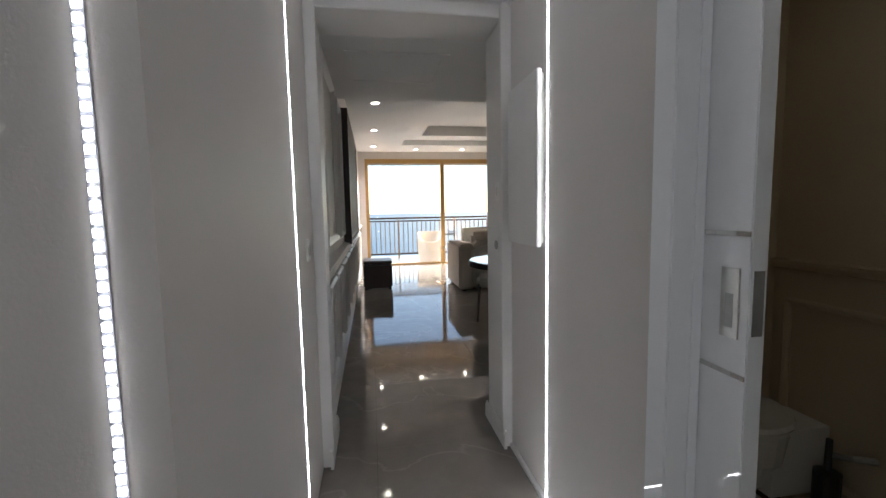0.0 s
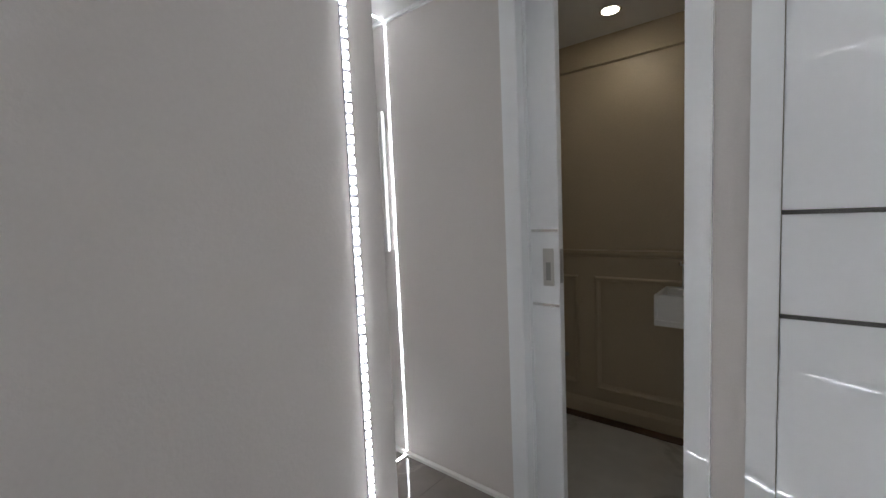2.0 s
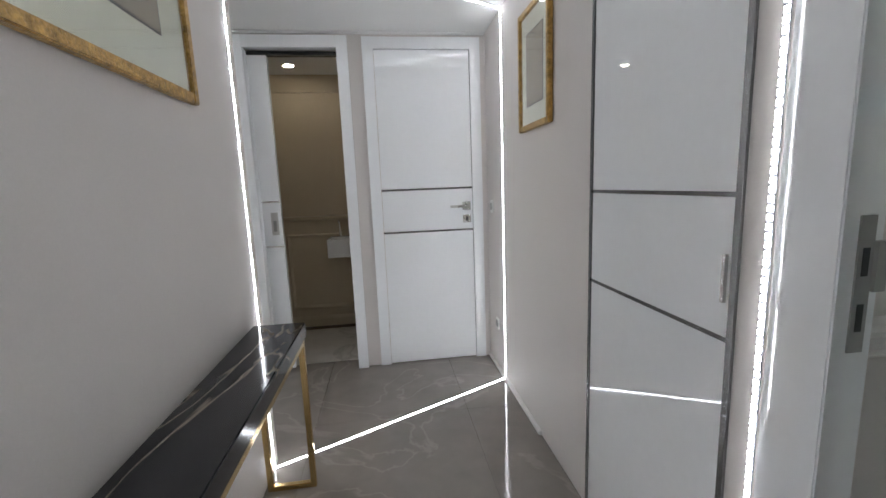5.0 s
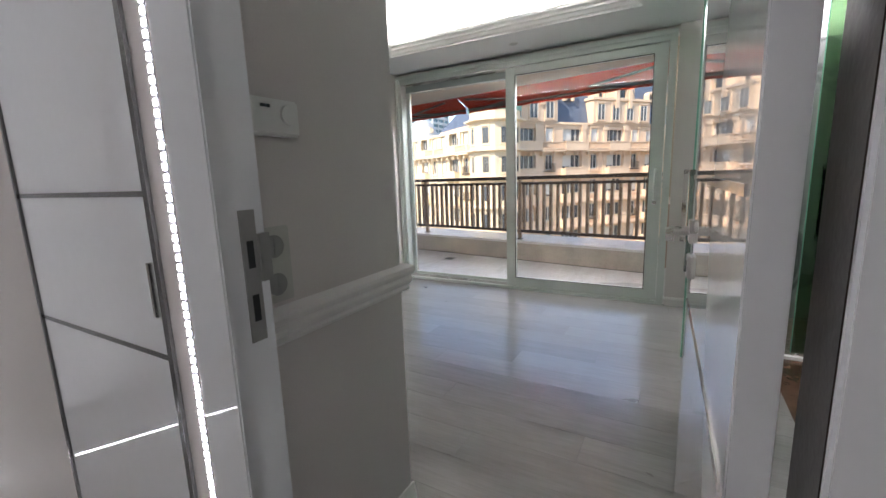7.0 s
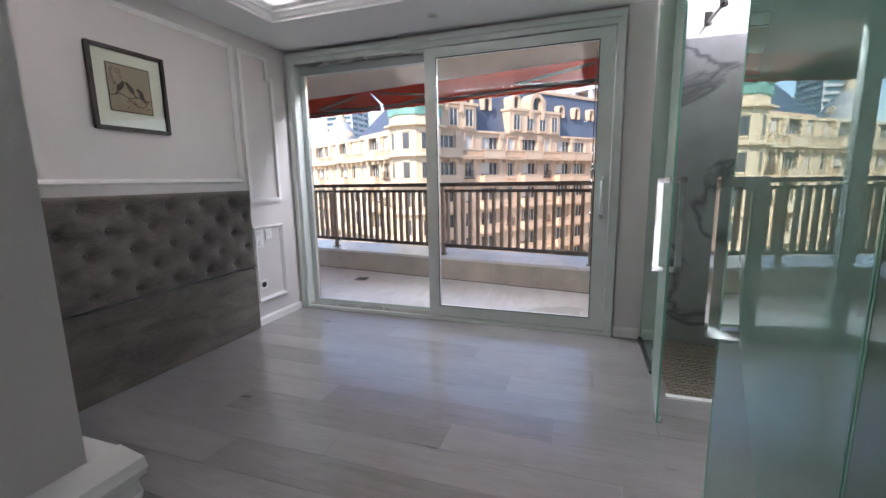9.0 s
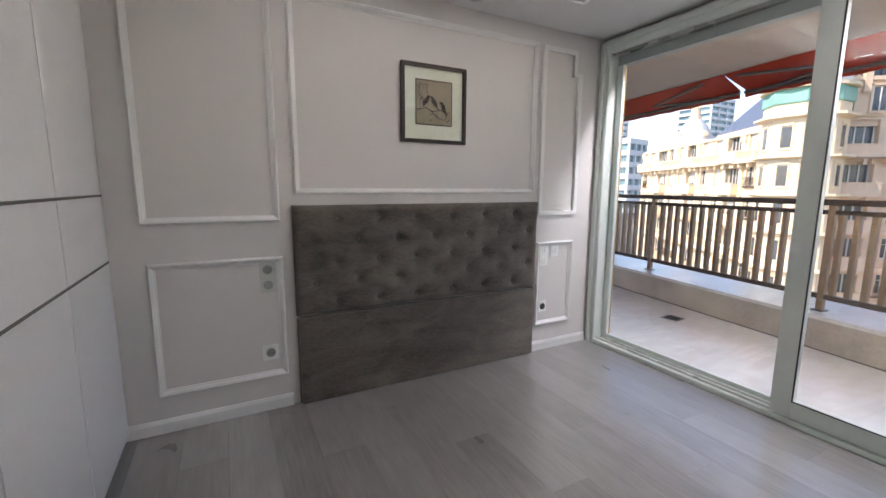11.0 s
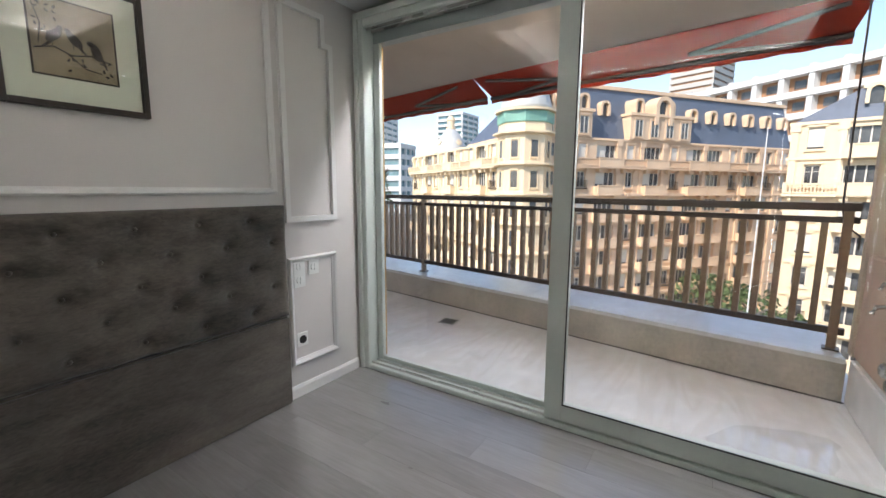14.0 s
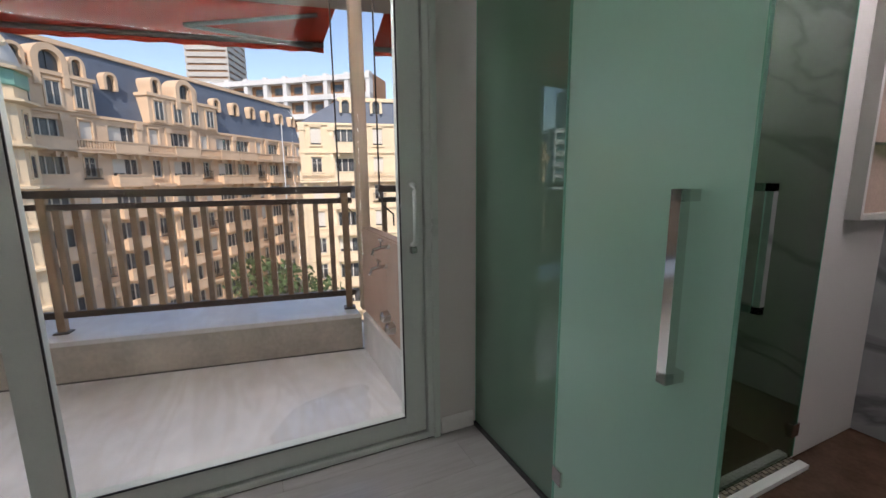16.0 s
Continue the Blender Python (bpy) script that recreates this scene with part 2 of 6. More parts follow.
M_BRASS = mat("brass", (0.72, 0.52, 0.24), 0.22, 1.0, var=0.05, fine=120, bump=0.005)
M_GILT = mat("gilt_frame", (0.50, 0.31, 0.10), 0.35, 0.7, var=0.3, scale=40, fine=160, bump=0.08)
M_BLACK = mat("black_plastic", (0.02, 0.02, 0.02), 0.4, var=0.1, bump=0.0)
M_DARKWOOD = mat("dark_wood", (0.035, 0.02, 0.014), 0.35, var=0.25, scale=10, fine=90, bump=0.02)
M_VELVET = mat("grey_velvet", (0.110, 0.091, 0.073), 0.8, var=0.36, scale=4, fine=45, bump=0.06, sheen=0.25)
brush = M_VELVET.node_tree.nodes.new("ShaderNodeMapping")
brush.inputs["Scale"].default_value = (0.75, 1.0, 2.0)
M_VELVET.node_tree.links.new(M_VELVET.node_tree.nodes["Texture Coordinate"].outputs["Object"], brush.inputs["Vector"])
for nd in [k for k in M_VELVET.node_tree.nodes if k.bl_idname == "ShaderNodeTexNoise"]:
    nd.inputs["Distortion"].default_value = 0.8
    M_VELVET.node_tree.links.new(brush.outputs[0], nd.inputs["Vector"])
M_PAPER = mat("mount_paper", (0.74, 0.75, 0.62), 0.8, var=0.03, bump=0.01)
M_PRINT = mat("print_paper", (0.34, 0.28, 0.19), 0.8, var=0.12, scale=9, fine=60, bump=0.0)
M_INK = mat("print_ink", (0.05, 0.04, 0.035), 0.8, var=0.2, bump=0.0)
M_PLASTIC = mat("white_plastic", (0.78, 0.78, 0.75), 0.35, var=0.02, bump=0.0)
M_GREYPL = mat("grey_plate", (0.52, 0.52, 0.48), 0.35, var=0.04, bump=0.0)
M_KNOB = mat("grey_knob", (0.30, 0.30, 0.285), 0.35, 0.3, var=0.06, bump=0.0)
M_LED = glow("led_white", (0.93, 0.96, 1.0), 15.0)
M_COVE = glow("cove_led", (1.0, 0.97, 0.92), 8.5)
M_BATHLED = glow("bath_led", (0.97, 0.98, 1.0), 26.0)
M_SPOT = glow("spot_lamp", (1.0, 0.93, 0.80), 26.0)
M_LEDBASE = mat("led_channel", (0.30, 0.30, 0.33), 0.3, var=0.02, bump=0.0)
M_WCWALL = mat("toilet_wall_paint", (0.48, 0.395, 0.275), 0.5, var=0.05, scale=2, fine=120, bump=0.02)
M_PORC = mat("porcelain", (0.82, 0.82, 0.80), 0.08, var=0.01, bump=0.0, coat=0.4)
M_BALFLOOR = marble("balcony_marble", (0.80, 0.795, 0.79), (0.62, 0.58, 0.53), 1.6, 0.20, 0.07, 0.0, (0.5, 3.0, 1), 0.32)
M_PARAPET = mat("parapet_stone", (0.48, 0.435, 0.375), 0.5, var=0.16, scale=3, fine=40, bump=0.05)
M_SLAB = mat("balcony_render", (0.54, 0.44, 0.335), 0.8, var=0.06, scale=1.5, fine=80, bump=0.03)
M_RAIL = mat("brown_railing_paint", (0.05, 0.031, 0.022), 0.35, var=0.15, scale=6, fine=60, bump=0.01)
M_SLAT = mat("tan_brown_slat_paint", (0.27, 0.18, 0.115), 0.35, var=0.18, scale=5, fine=60, bump=0.01)
M_AWNING = mat("red_awning_cloth", (0.40, 0.036, 0.014), 0.9, var=0.12, scale=2, fine=200, bump=0.03, spec=0.05)
M_AWARM = mat("awning_arm_metal", (0.10, 0.08, 0.07), 0.55, 0.3, var=0.1, bump=0.0)
M_PINK = mat("pink_render", (0.50, 0.36, 0.29), 0.8, var=0.1, scale=3, fine=60, bump=0.04)
M_GOLDFR = mat("gold_window_frame", (0.42, 0.25, 0.09), 0.35, 0.5, var=0.08, bump=0.0)
M_SOFA = mat("beige_fabric", (0.55, 0.49, 0.44), 0.9, var=0.08, scale=6, fine=200, bump=0.05)
M_LEATHER = mat("dark_leather", (0.03, 0.018, 0.016), 0.35, var=0.2, scale=6, fine=140, bump=0.04)
M_GLASS = glass_mat("window_glass")
M_FROST = frosted("frosted_green_glass", (0.40, 0.66, 0.54), (0.24, 0.43, 0.36), 0.92, 0.0, 2.0, 1.7)
M_ETCHED = frosted("etched_green_glass", (0.45, 0.68, 0.57), (0.50, 0.70, 0.61), 0.92, 0.3)
# Frosted like the doors; body colour darkened to show weaker light behind it.
M_DIMGL = frosted("dimmed_green_glass", (0.34, 0.52, 0.40), (0.20, 0.31, 0.235), 0.88, 0.0, 1.7, 2.4)
M_GREENGL = glass_mat("clear_green_glass", (0.38, 0.52, 0.38), 0.0, 1.6, 3.0)
M_GLASSEDGE = mat("green_glass_edge", (0.22, 0.48, 0.36), 0.12, var=0.05, bump=0.0)
M_MARBLEBLK = marble("black_marble", (0.012, 0.012, 0.015), (0.60, 0.50, 0.38), 1.3, 0.10, 0.005, 0.0, (1, 0.3, 1), 0.5)
M_BATHWALL = marble("grey_bath_marble", (0.40, 0.40, 0.41), (0.12, 0.12, 0.13), 1.1, 0.12, 0.03, 0.0, (1, 1, 1), 0.8)
M_MOSAIC = mat("pebble_mosaic", (0.24, 0.20, 0.15), 0.4, var=0.25, scale=40, fine=80, bump=0.05)
M_FACADE = mat("cream_facade_stone", (0.76, 0.555, 0.375), 0.85, var=0.10, scale=0.25, fine=3, bump=0.02)
M_SLATE = mat("blue_slate_roof", (0.11, 0.14, 0.19), 0.6, var=0.12, scale=0.6, fine=6, bump=0.03)
M_WINDARK = mat("far_window_glass", (0.10, 0.105, 0.11), 0.12, var=0.5, scale=0.4, fine=2, bump=0.0)
M_WHITEBLD = mat("white_render", (0.72, 0.72, 0.70), 0.8, var=0.05, scale=0.2, fine=2, bump=0.0)
M_GLASSTWR = mat("tower_glass", (0.15, 0.27, 0.30), 0.2, var=0.2, scale=0.1, fine=1, bump=0.0)
M_LEAF = mat("foliage", (0.085, 0.13, 0.045), 0.7, var=0.5, scale=1.5, fine=8, bump=0.0)
M_BARK = mat("bark", (0.10, 0.07, 0.05), 0.9, var=0.2, bump=0.05)
M_GROUND = mat("town_ground", (0.16, 0.15, 0.13), 0.9, var=0.3, scale=0.05, fine=1, bump=0.0)
M_SEA = mat("sea_water", (0.05, 0.16, 0.24), 0.35, var=0.15, scale=0.01, fine=0.2, bump=0.05, spec=0.15)
M_WOODFL = planks("grey_oak_plank", (0.20, 0.187, 0.18), (0.355, 0.335, 0.325), 0.28)
M_TILE = marble("grey_marble_tile", (0.25, 0.225, 0.20), (0.44, 0.41, 0.37), 1.3, 0.05, 0.014, 0.0, (1, 1, 1), 0.28)
M_WCFLOOR = marble("pale_toilet_tile", (0.62, 0.60, 0.56), (0.35, 0.33, 0.30), 1.2, 0.10, 0.02, 0.0, (1, 1, 1), 0.5)
M_GROUT = mat("dark_grout", (0.10, 0.09, 0.085), 0.8, var=0.1, bump=0.0)
M_BROWNTRIM = mat("brown_stone_border", (0.10, 0.055, 0.035), 0.2, var=0.2, scale=8, bump=0.0)
M_GREYBOX = mat("grey_blind_box", (0.33, 0.37, 0.36), 0.45, var=0.03, bump=0.0)
M_CANVAS = mat("dark_canvas", (0.09, 0.075, 0.07), 0.6, var=0.3, scale=4, bump=0.02)
M_BLUE = mat("blue_cushion", (0.03, 0.035, 0.09), 0.85, var=0.1, bump=0.03)
M_CHAIRFAB = mat("ivory_chair_fabric", (0.66, 0.62, 0.56), 0.85, var=0.05, fine=200, bump=0.03)
M_DOME = mat("dome_zinc", (0.55, 0.56, 0.54), 0.5, var=0.1, scale=0.6, bump=0.0)
M_FRIEZE = mat("green_frieze", (0.22, 0.45, 0.36), 0.6, var=0.15, scale=0.8, fine=3, bump=0.0)
M_SHUTTER = mat("white_shutter", (0.70, 0.66, 0.58), 0.6, var=0.05, bump=0.0)
M_FACADE2 = mat("pale_cream_facade", (0.82, 0.665, 0.455), 0.85, var=0.06, scale=0.25, fine=3, bump=0.02)
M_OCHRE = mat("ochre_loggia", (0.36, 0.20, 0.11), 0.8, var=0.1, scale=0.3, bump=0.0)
M_TOWER = mat("concrete_tower", (0.52, 0.50, 0.46), 0.8, var=0.08, scale=0.1, fine=1, bump=0.0)
M_WATERSHEEN = marble("wet_balcony_marble", (0.80, 0.795, 0.79), (0.62, 0.58, 0.53), 1.6, 0.0, 0.07, 1.0, (0.5, 3.0, 1), 0.32)
M_WATERSHEEN.node_tree.nodes["Principled BSDF"].inputs["Specular IOR Level"].default_value = 1.0

# ---- the shell ----
NW, HX0, HX1, HC = 4.78, 1.67, 2.905, 2.15      # hall: north wall, west wall, east wall, ceiling
CS = 3.85                                      # corridor's south wall
WX, BN, BC = 6.58, 4.80, 2.31                  # bedroom: window wall, headboard wall, soffit
GY = 1.84                                      # glass front of the bathroom

floor_hall = structure("floor_hall", boxes((-0.03, 2.95, 0.9, 4.92, -0.14, -0.008)), M_GROUT, "polished grey marble tile floor of the hall", "floor")
floor_living = structure("floor_living", boxes((-7.3, -0.03, 3.85, 9.5, -0.14, -0.008)), M_GROUT, "polished grey marble floor of the living room", "floor")
floor_bed = structure("floor_bedroom", boxes((2.95, 6.59, GY - 0.4, 5.0, -0.14, -0.008)), M_GROUT, "grey oak plank floor of the bedroom", "floor")
floor_bath = structure("floor_bathroom", boxes((2.95, 6.6, 0.1, GY - 0.4, -0.14, -0.01)), M_BROWNTRIM, "dark bathroom floor", "floor")
floor_wc = structure("floor_toilet", boxes((0.6, 2.9, 4.92, 6.0, -0.12, -0.006)), M_WCFLOOR, "pale marble tile floor of the toilet", "floor")

structure("wall_north_hall", boxes((-0.03, 1.43, NW, 4.92, 0, 2.15), (1.43, 1.99, NW, 4.92, 2.06, 2.15), (1.99, 2.19, NW, 4.92, 0, 2.15),
                                   (2.19, 2.81, NW, 4.92, 2.06, 2.15), (2.81, 3.05, NW, 4.92, 0, 2.15)), M_WALL, "grey painted wall with two doors", "wall")
structure("wall_east_hall", boxes((HX1, 2.985, 2.66, NW, 0, 2.6), (HX1, 2.985, 1.86, 2.66, 2.08, 2.6), (HX1, 2.985, 0.9, 1.86, 0, 2.6)), M_WALL, "grey painted hall wall with bedroom doorway", "wall")
structure("wall_west_hall", boxes((-7.3, HX0, 3.70, CS, 0, 2.7), (1.52, HX0, 0.9, 3.70, 0, 2.6)), M_WALL, "grey painted wall turning into the corridor", "wall")
structure("wall_south_hall", boxes((1.52, 3.05, 0.78, 0.9, 0, 2.6)), M_WALL, "plain hall end wall", "wall")
structure("ceiling_hall", boxes((-1.43, 3.05, 0.78, 5.0, HC, 2.6), (-1.43, -0.03, 5.0, 9.5, HC, 2.6)), M_CEIL, "white hall ceiling", "ceiling")
structure("wall_nib", boxes((2.985, 3.555, 2.71, 2.80, 0, 2.6), (2.985, 3.10, 2.80, 4.95, 0, 2.6)), M_WALL, "grey wall beside the bedroom doorway", "wall")
structure("wall_headboard", boxes((3.10, 6.75, BN, 4.95, 0, 2.75)), M_WALL, "pale panelled bedroom wall", "wall")
# The last two boxes carry the wall on unseen outside, to block sun.
structure("wall_window", boxes((WX, 6.71, 4.78, BN, 0, 2.75), (WX, 6.71, 2.03, 4.78, 2.26, 2.75), (WX, 6.71, 0.0, 1.80, 0, 2.75), (6.71, 6.75, 4.80, 9.0, -0.2, 2.75), (6.71, 6.75, -2.0, 2.03, -0.2, 2.75)),
          M_WALL, "bedroom window wall", "wall")
structure("wall_return", boxes((6.545, 6.709, 1.801, 2.029, 0, 2.31)), M_WALL, "narrow wall strip between window and glass", "wall")
structure("floor_return", boxes((6.531, 6.708, 1.80, 2.029, -0.12, -0.003)), M_WOODFL, "grey wood floor by the glass", "floor")
structure("wall_bath_south", boxes((2.95, 6.709, 0.1, 0.24, 0, 2.75)), M_BATHWALL, "grey marble bathroom wall", "wall")
structure("wall_bath_west", boxes((2.985, 3.15, 0.24, 1.80, 0, 2.75)), M_BATHWALL, "grey marble bathroom end wall", "wall")
structure("wall_shower", boxes((5.73, 6.579, 0.24, 0.745, 0, 2.3)), M_WALL, "pale wall at the shower end", "wall")
structure("shower_lining", boxes((6.54, 6.578, 0.747, GY - 0.045, 0, 2.05)), M_BATHWALL, "dark grey marble slab lining the shower", "wall")
structure("ceiling_bedroom", boxes((2.985, 6.58, 0.1, 4.8, 2.58, 2.7), (3.05, 6.58, 4.42, 4.8, BC, 2.58), (5.95, 6.58, 1.80, 4.42, BC, 2.58), (6.58, 6.71, 1.80, 2.03, BC, 2.58),
                                   (3.05, 6.58, 0.1, 1.80, BC, 2.58), (2.985, 5.95, 1.80, 2.25, BC, 2.58), (2.985, 3.95, 2.25, 4.42, BC, 2.58)), M_CEIL, "white stepped bedroom ceiling", "ceiling")
structure("ceiling_toilet", boxes((0.6, 2.9, 4.92, 6.0, 2.13, 2.3)), M_CEIL, "toilet ceiling", "ceiling")
structure("wall_toilet", boxes((0.6, 3.05, 5.74, 5.9, 0, 2.2), (0.6, 0.8, 4.92, 5.74, 0, 2.2), (2.08, 2.2, 4.92, 5.74, 0, 2.2)), M_WCWALL, "beige toilet walls", "wall")
structure("wall_closet", boxes((2.2, 3.05, 5.0, 5.1, 0, 2.2)), M_WALL, "wall behind the closed door", "wall")
structure("wall_living_north", boxes((-7.3, 0.1, 9.4, 9.5, 0, 2.8)), M_WALL, "living room wall", "wall")
structure("wall_living_east", boxes((-0.03, 0.1, 4.92, 9.4, 0, 2.8)), M_WALL, "living room wall", "wall")
structure("ceiling_living", boxes((-7.3, -1.43, 3.85, 9.5, 2.80, 2.9), (-7.3, -1.43, 3.85, 4.75, 2.52, 2.80), (-7.3, -6.2, 4.75, 9.5, 2.52, 2.80), (-7.3, -1.43, 8.6, 9.5, 2.52, 2.80), (-1.9, -1.43, 4.75, 8.6, 2.52, 2.80),
                                  (-6.2, -1.9, 4.75, 5.1, 2.62, 2.80), (-6.2, -5.7, 5.1, 8.6, 2.62, 2.80)), M_CEIL, "white coffered living room ceiling", "ceiling")
structure("wall_living_window", boxes((-7.3, -7.15, 3.85, 4.0, 0, 2.52), (-7.3, -7.15, 4.0, 7.3, 2.36, 2.52), (-7.3, -7.15, 7.3, 9.4, 0, 2.52)), M_WALL, "living room window wall", "wall")

# unseen storeys and side blocks, added to keep sun off both balconies
structure("upper_storeys", boxes((-7.3, 6.75, -8.0, 16.0, 2.95, 9.0)), M_SLAB, "unseen plain storeys above, added to block the sun", "building")
structure("house_side", boxes((-7.3, 6.75, 9.5, 16.0, -18, 2.95), (-7.3, 6.75, -8.0, 0.05, -18, 2.95)), M_SLAB, "unseen plain blocks beside, added to block the sun", "building")

# balconies
structure("floor_balcony", boxes((6.59, 9.3, 2.0, 9.0, -0.22, 0.02)), M_BALFLOOR, "pale veined marble balcony floor", "floor")
bm = bmesh.new()
prism(bm, ((6.71, -6.4), (9.495, 9.5), (6.71, 9.5)), "z", 2.42, 2.94)
structure("ceiling_balcony", bm, M_SLAB, "beige balcony ceiling", "ceiling")
structure("floor_sea_balcony", boxes((-9.3, -7.3, 3.0, 9.5, -0.2, -0.02)), M_BALFLOOR, "pale sea side balcony floor", "floor")
structure("ceiling_sea_balcony", boxes((-9.0, -7.3, 3.0, 9.5, 2.42, 2.9)), M_SLAB, "pale ceiling over the sea side balcony", "ceiling")
structure("sea_balcony_wall", boxes((-9.0, -7.3, 7.9, 8.1, -0.02, 2.42)), M_SLAB, "warm beige side wall of the sea balcony", "wall")


def rail_x(y):
    return 7.79 + 0.165 * (y - 2.18)


bm = bmesh.new()
prism(bm, ((7.645, 2.13), (8.672, 8.8), (9.27, 8.8), (8.24, 2.13)), 'z', 0.02, 0.255)
structure("parapet", bm, M_PARAPET, "low stone balcony parapet with stained face", "parapet")
bm = bmesh.new()
prism(bm, ((7.622, 2.14), (8.648, 8.8), (9.29, 8.8), (8.27, 2.14)), 'z', 0.255, 0.285)
structure("parapet_cap", bm, M_BALFLOOR, "pale marble coping on the parapet", "parapet", 0.004)
bm = bmesh.new()
prism(bm, ((7.632, 2.122), (8.659, 8.8), (8.672, 8.8), (7.645, 2.122)), 'z', 0.02, 0.026)
structure("trim_joint", bm, M_GROUT, "dark dirty joint along the foot of the parapet", "trim")
structure("side_kerb", boxes((6.752, 7.64, 2.0, 2.12, 0.02, 0.285)), M_BALFLOOR, "marble kerb below the balcony side wall", "kerb", 0.006)
structure("side_wall", boxes((6.752, 7.685, 2.02, 2.10, 0.285, 0.875)), M_PINK, "low pink rendered balcony side wall", "wall", 0.01)

structure("ground", boxes((-20, 1500, -1500, 1500, -19, -18)), M_GROUND, "town ground far below", "ground")
structure("water", boxes((-4500, -20, -4000, 4000, -19.5, -18.5)), M_SEA, "open blue sea under haze", "water")


# ---- trim ----
def ring(x0, x1, z0, z1, w, d):
    """A moulded rectangular ring lying against a wall whose face is y = 0, proud towards -y."""
    bm = bmesh.new()
    prof = [(0, 0), (0, -d * 0.55), (w * 0.25, -d), (w * 0.6, -d * 0.75), (w * 0.8, -d * 0.4), (w, -d * 0.3), (w, 0)]
    corners = [(x0, z0, 1, 1), (x1, z0, -1, 1), (x1, z1, -1, -1), (x0, z1, 1, -1)]
    loops = [[bm.verts.new((cx + sx * u, v, cz + sz * u)) for u, v in prof] for cx, cz, sx, sz in corners]
    n = len(prof)
    for k in range(4):
        a, b = loops[k], loops[(k + 1) % 4]
        for q in range(n):
            bm.faces.new((a[q], a[(q + 1) % n], b[(q + 1) % n], b[q]))
    return bm


def wall_ring(name, m, x0, x1, z0, z1, w=0.032, d=0.024, material=None, label=""):
    ob = mesh_object(name, ring(x0, x1, z0, z1, w, d), material or M_TRIM)
    ob.matrix_basis = m
    return tagged(ob, label or "raised plaster panel moulding on the wall", "moulding", "", "structure")


BED = pose(0, BN, 0)
for x0, x1, z0, z1 in ((3.622, 4.236, 1.045, 2.24), (4.313, 5.936, 1.187, 2.20), (3.635, 4.24, 0.192, 0.857), (5.98, 6.33, 0.197, 0.83)):
    wall_ring("panel_moulding", BED, x0, x1, z0, z1)


def notched_panel():
    """The narrow panel beside the window, its upper corner cut away."""
    bm = bmesh.new()
    t, d = 0.03, 0.022
    for b in ((5.978, 5.978 + t, -d, 0, 1.03, 2.19), (5.978 + t, 6.287, -d, 0, 2.19 - t, 2.19), (6.287 - t, 6.287, -d, 0, 2.01, 2.19 - t),
              (6.287, 6.342, -d, 0, 2.01, 2.01 + t), (6.342 - t, 6.342, -d, 0, 1.03 + t, 2.01), (5.978 + t, 6.342, -d, 0, 1.03, 1.03 + t)):
        bx(bm, *b)
    ob = mesh_object("panel_moulding", bm, M_TRIM)
    ob.matrix_basis = BED
    tagged(ob, "narrow panel moulding with a notched corner", "moulding", "", "structure")


notched_panel()


def skirting(name, axis, a0, a1, face, out, h=0.07, material=None, label="white skirting board"):
    """A skirting along a wall; face: the wall's place, out: +1 or -1, the way it stands proud."""
    t = 0.014 * out
    pts = [(face, 0.0), (face + t, 0.0), (face + t, h * 0.75), (face + t * 0.4, h), (face, h)]
    bm = bmesh.new()
    prism(bm, pts, axis, a0, a1)
    return structure(name, bm, material or M_TRIM, label, "skirting")


skirting("baseboard", 'x', 3.46, 4.26, BN, -1)
skirting("baseboard", 'x', 5.96, 6.51, BN, -1)
skirting("baseboard", 'y', 1.856, 2.028, 6.545, -1, 0.075)
skirting("baseboard", 'x', 2.99, 3.565, 2.71, -1, 0.16)
skirting("baseboard", 'y', 3.80, 4.78, HX1, -1, 0.02)
skirting("baseboard", 'x', 0.30, 1.36, NW, -1, 0.02)
skirting("baseboard", 'x', -7.15, -0.03, 3.85, 1, 0.12)

# chair rail on the nib wall
RAIL = [(0.0, 0.832), (0.008, 0.834), (0.013, 0.842), (0.008, 0.850), (0.012, 0.856), (0.022, 0.862), (0.026, 0.872), (0.020, 0.882), (0.024, 0.888), (0.034, 0.893), (0.038, 0.902), (0.034, 0.912), (0.0, 0.918)]
bm = bmesh.new()
prism(bm, [(2.71 - u, z) for u, z in RAIL], 'x', 2.99, 3.585)
structure("chair_rail", bm, M_TRIM, "moulded grey chair rail", "moulding")
bm = bmesh.new()
prism(bm, [(3.555 + u, z) for u, z in RAIL], 'y', 2.712, 2.80)
structure("chair_rail", bm, M_TRIM, "moulded grey chair rail return", "moulding")

# cornice round the bedroom's ceiling recess, and the hidden light behind it
RX0, RX1, RY0, RY1 = 3.95, 5.95, 2.25, 4.42


def cornice():
    bm = bmesh.new()
    prof = [(0.0, 0.0), (-0.012, 0.0), (-0.012, 0.014), (-0.03, 0.022), (-0.045, 0.040), (-0.06, 0.046), (-0.06, 0.062), (-0.085, 0.075), (-0.085, 0.10), (0.0, 0.10)]
    corners = [(RX0, RY0, 1, 1), (RX1, RY0, -1, 1), (RX1, RY1, -1, -1), (RX0, RY1, 1, -1)]
    loops = [[bm.verts.new((cx - sx * u, cy - sy * u, BC - 0.012 + v)) for u, v in prof] for cx, cy, sx, sy in corners]
    n = len(prof)
    for k in range(4):
        a, b = loops[k], loops[(k + 1) % 4]
        for q in range(n):
            bm.faces.new((a[q], a[(q + 1) % n], b[(q + 1) % n], b[q]))
    return structure("cornice", bm, M_CEIL, "moulded white plaster cornice round the ceiling recess", "cornice")


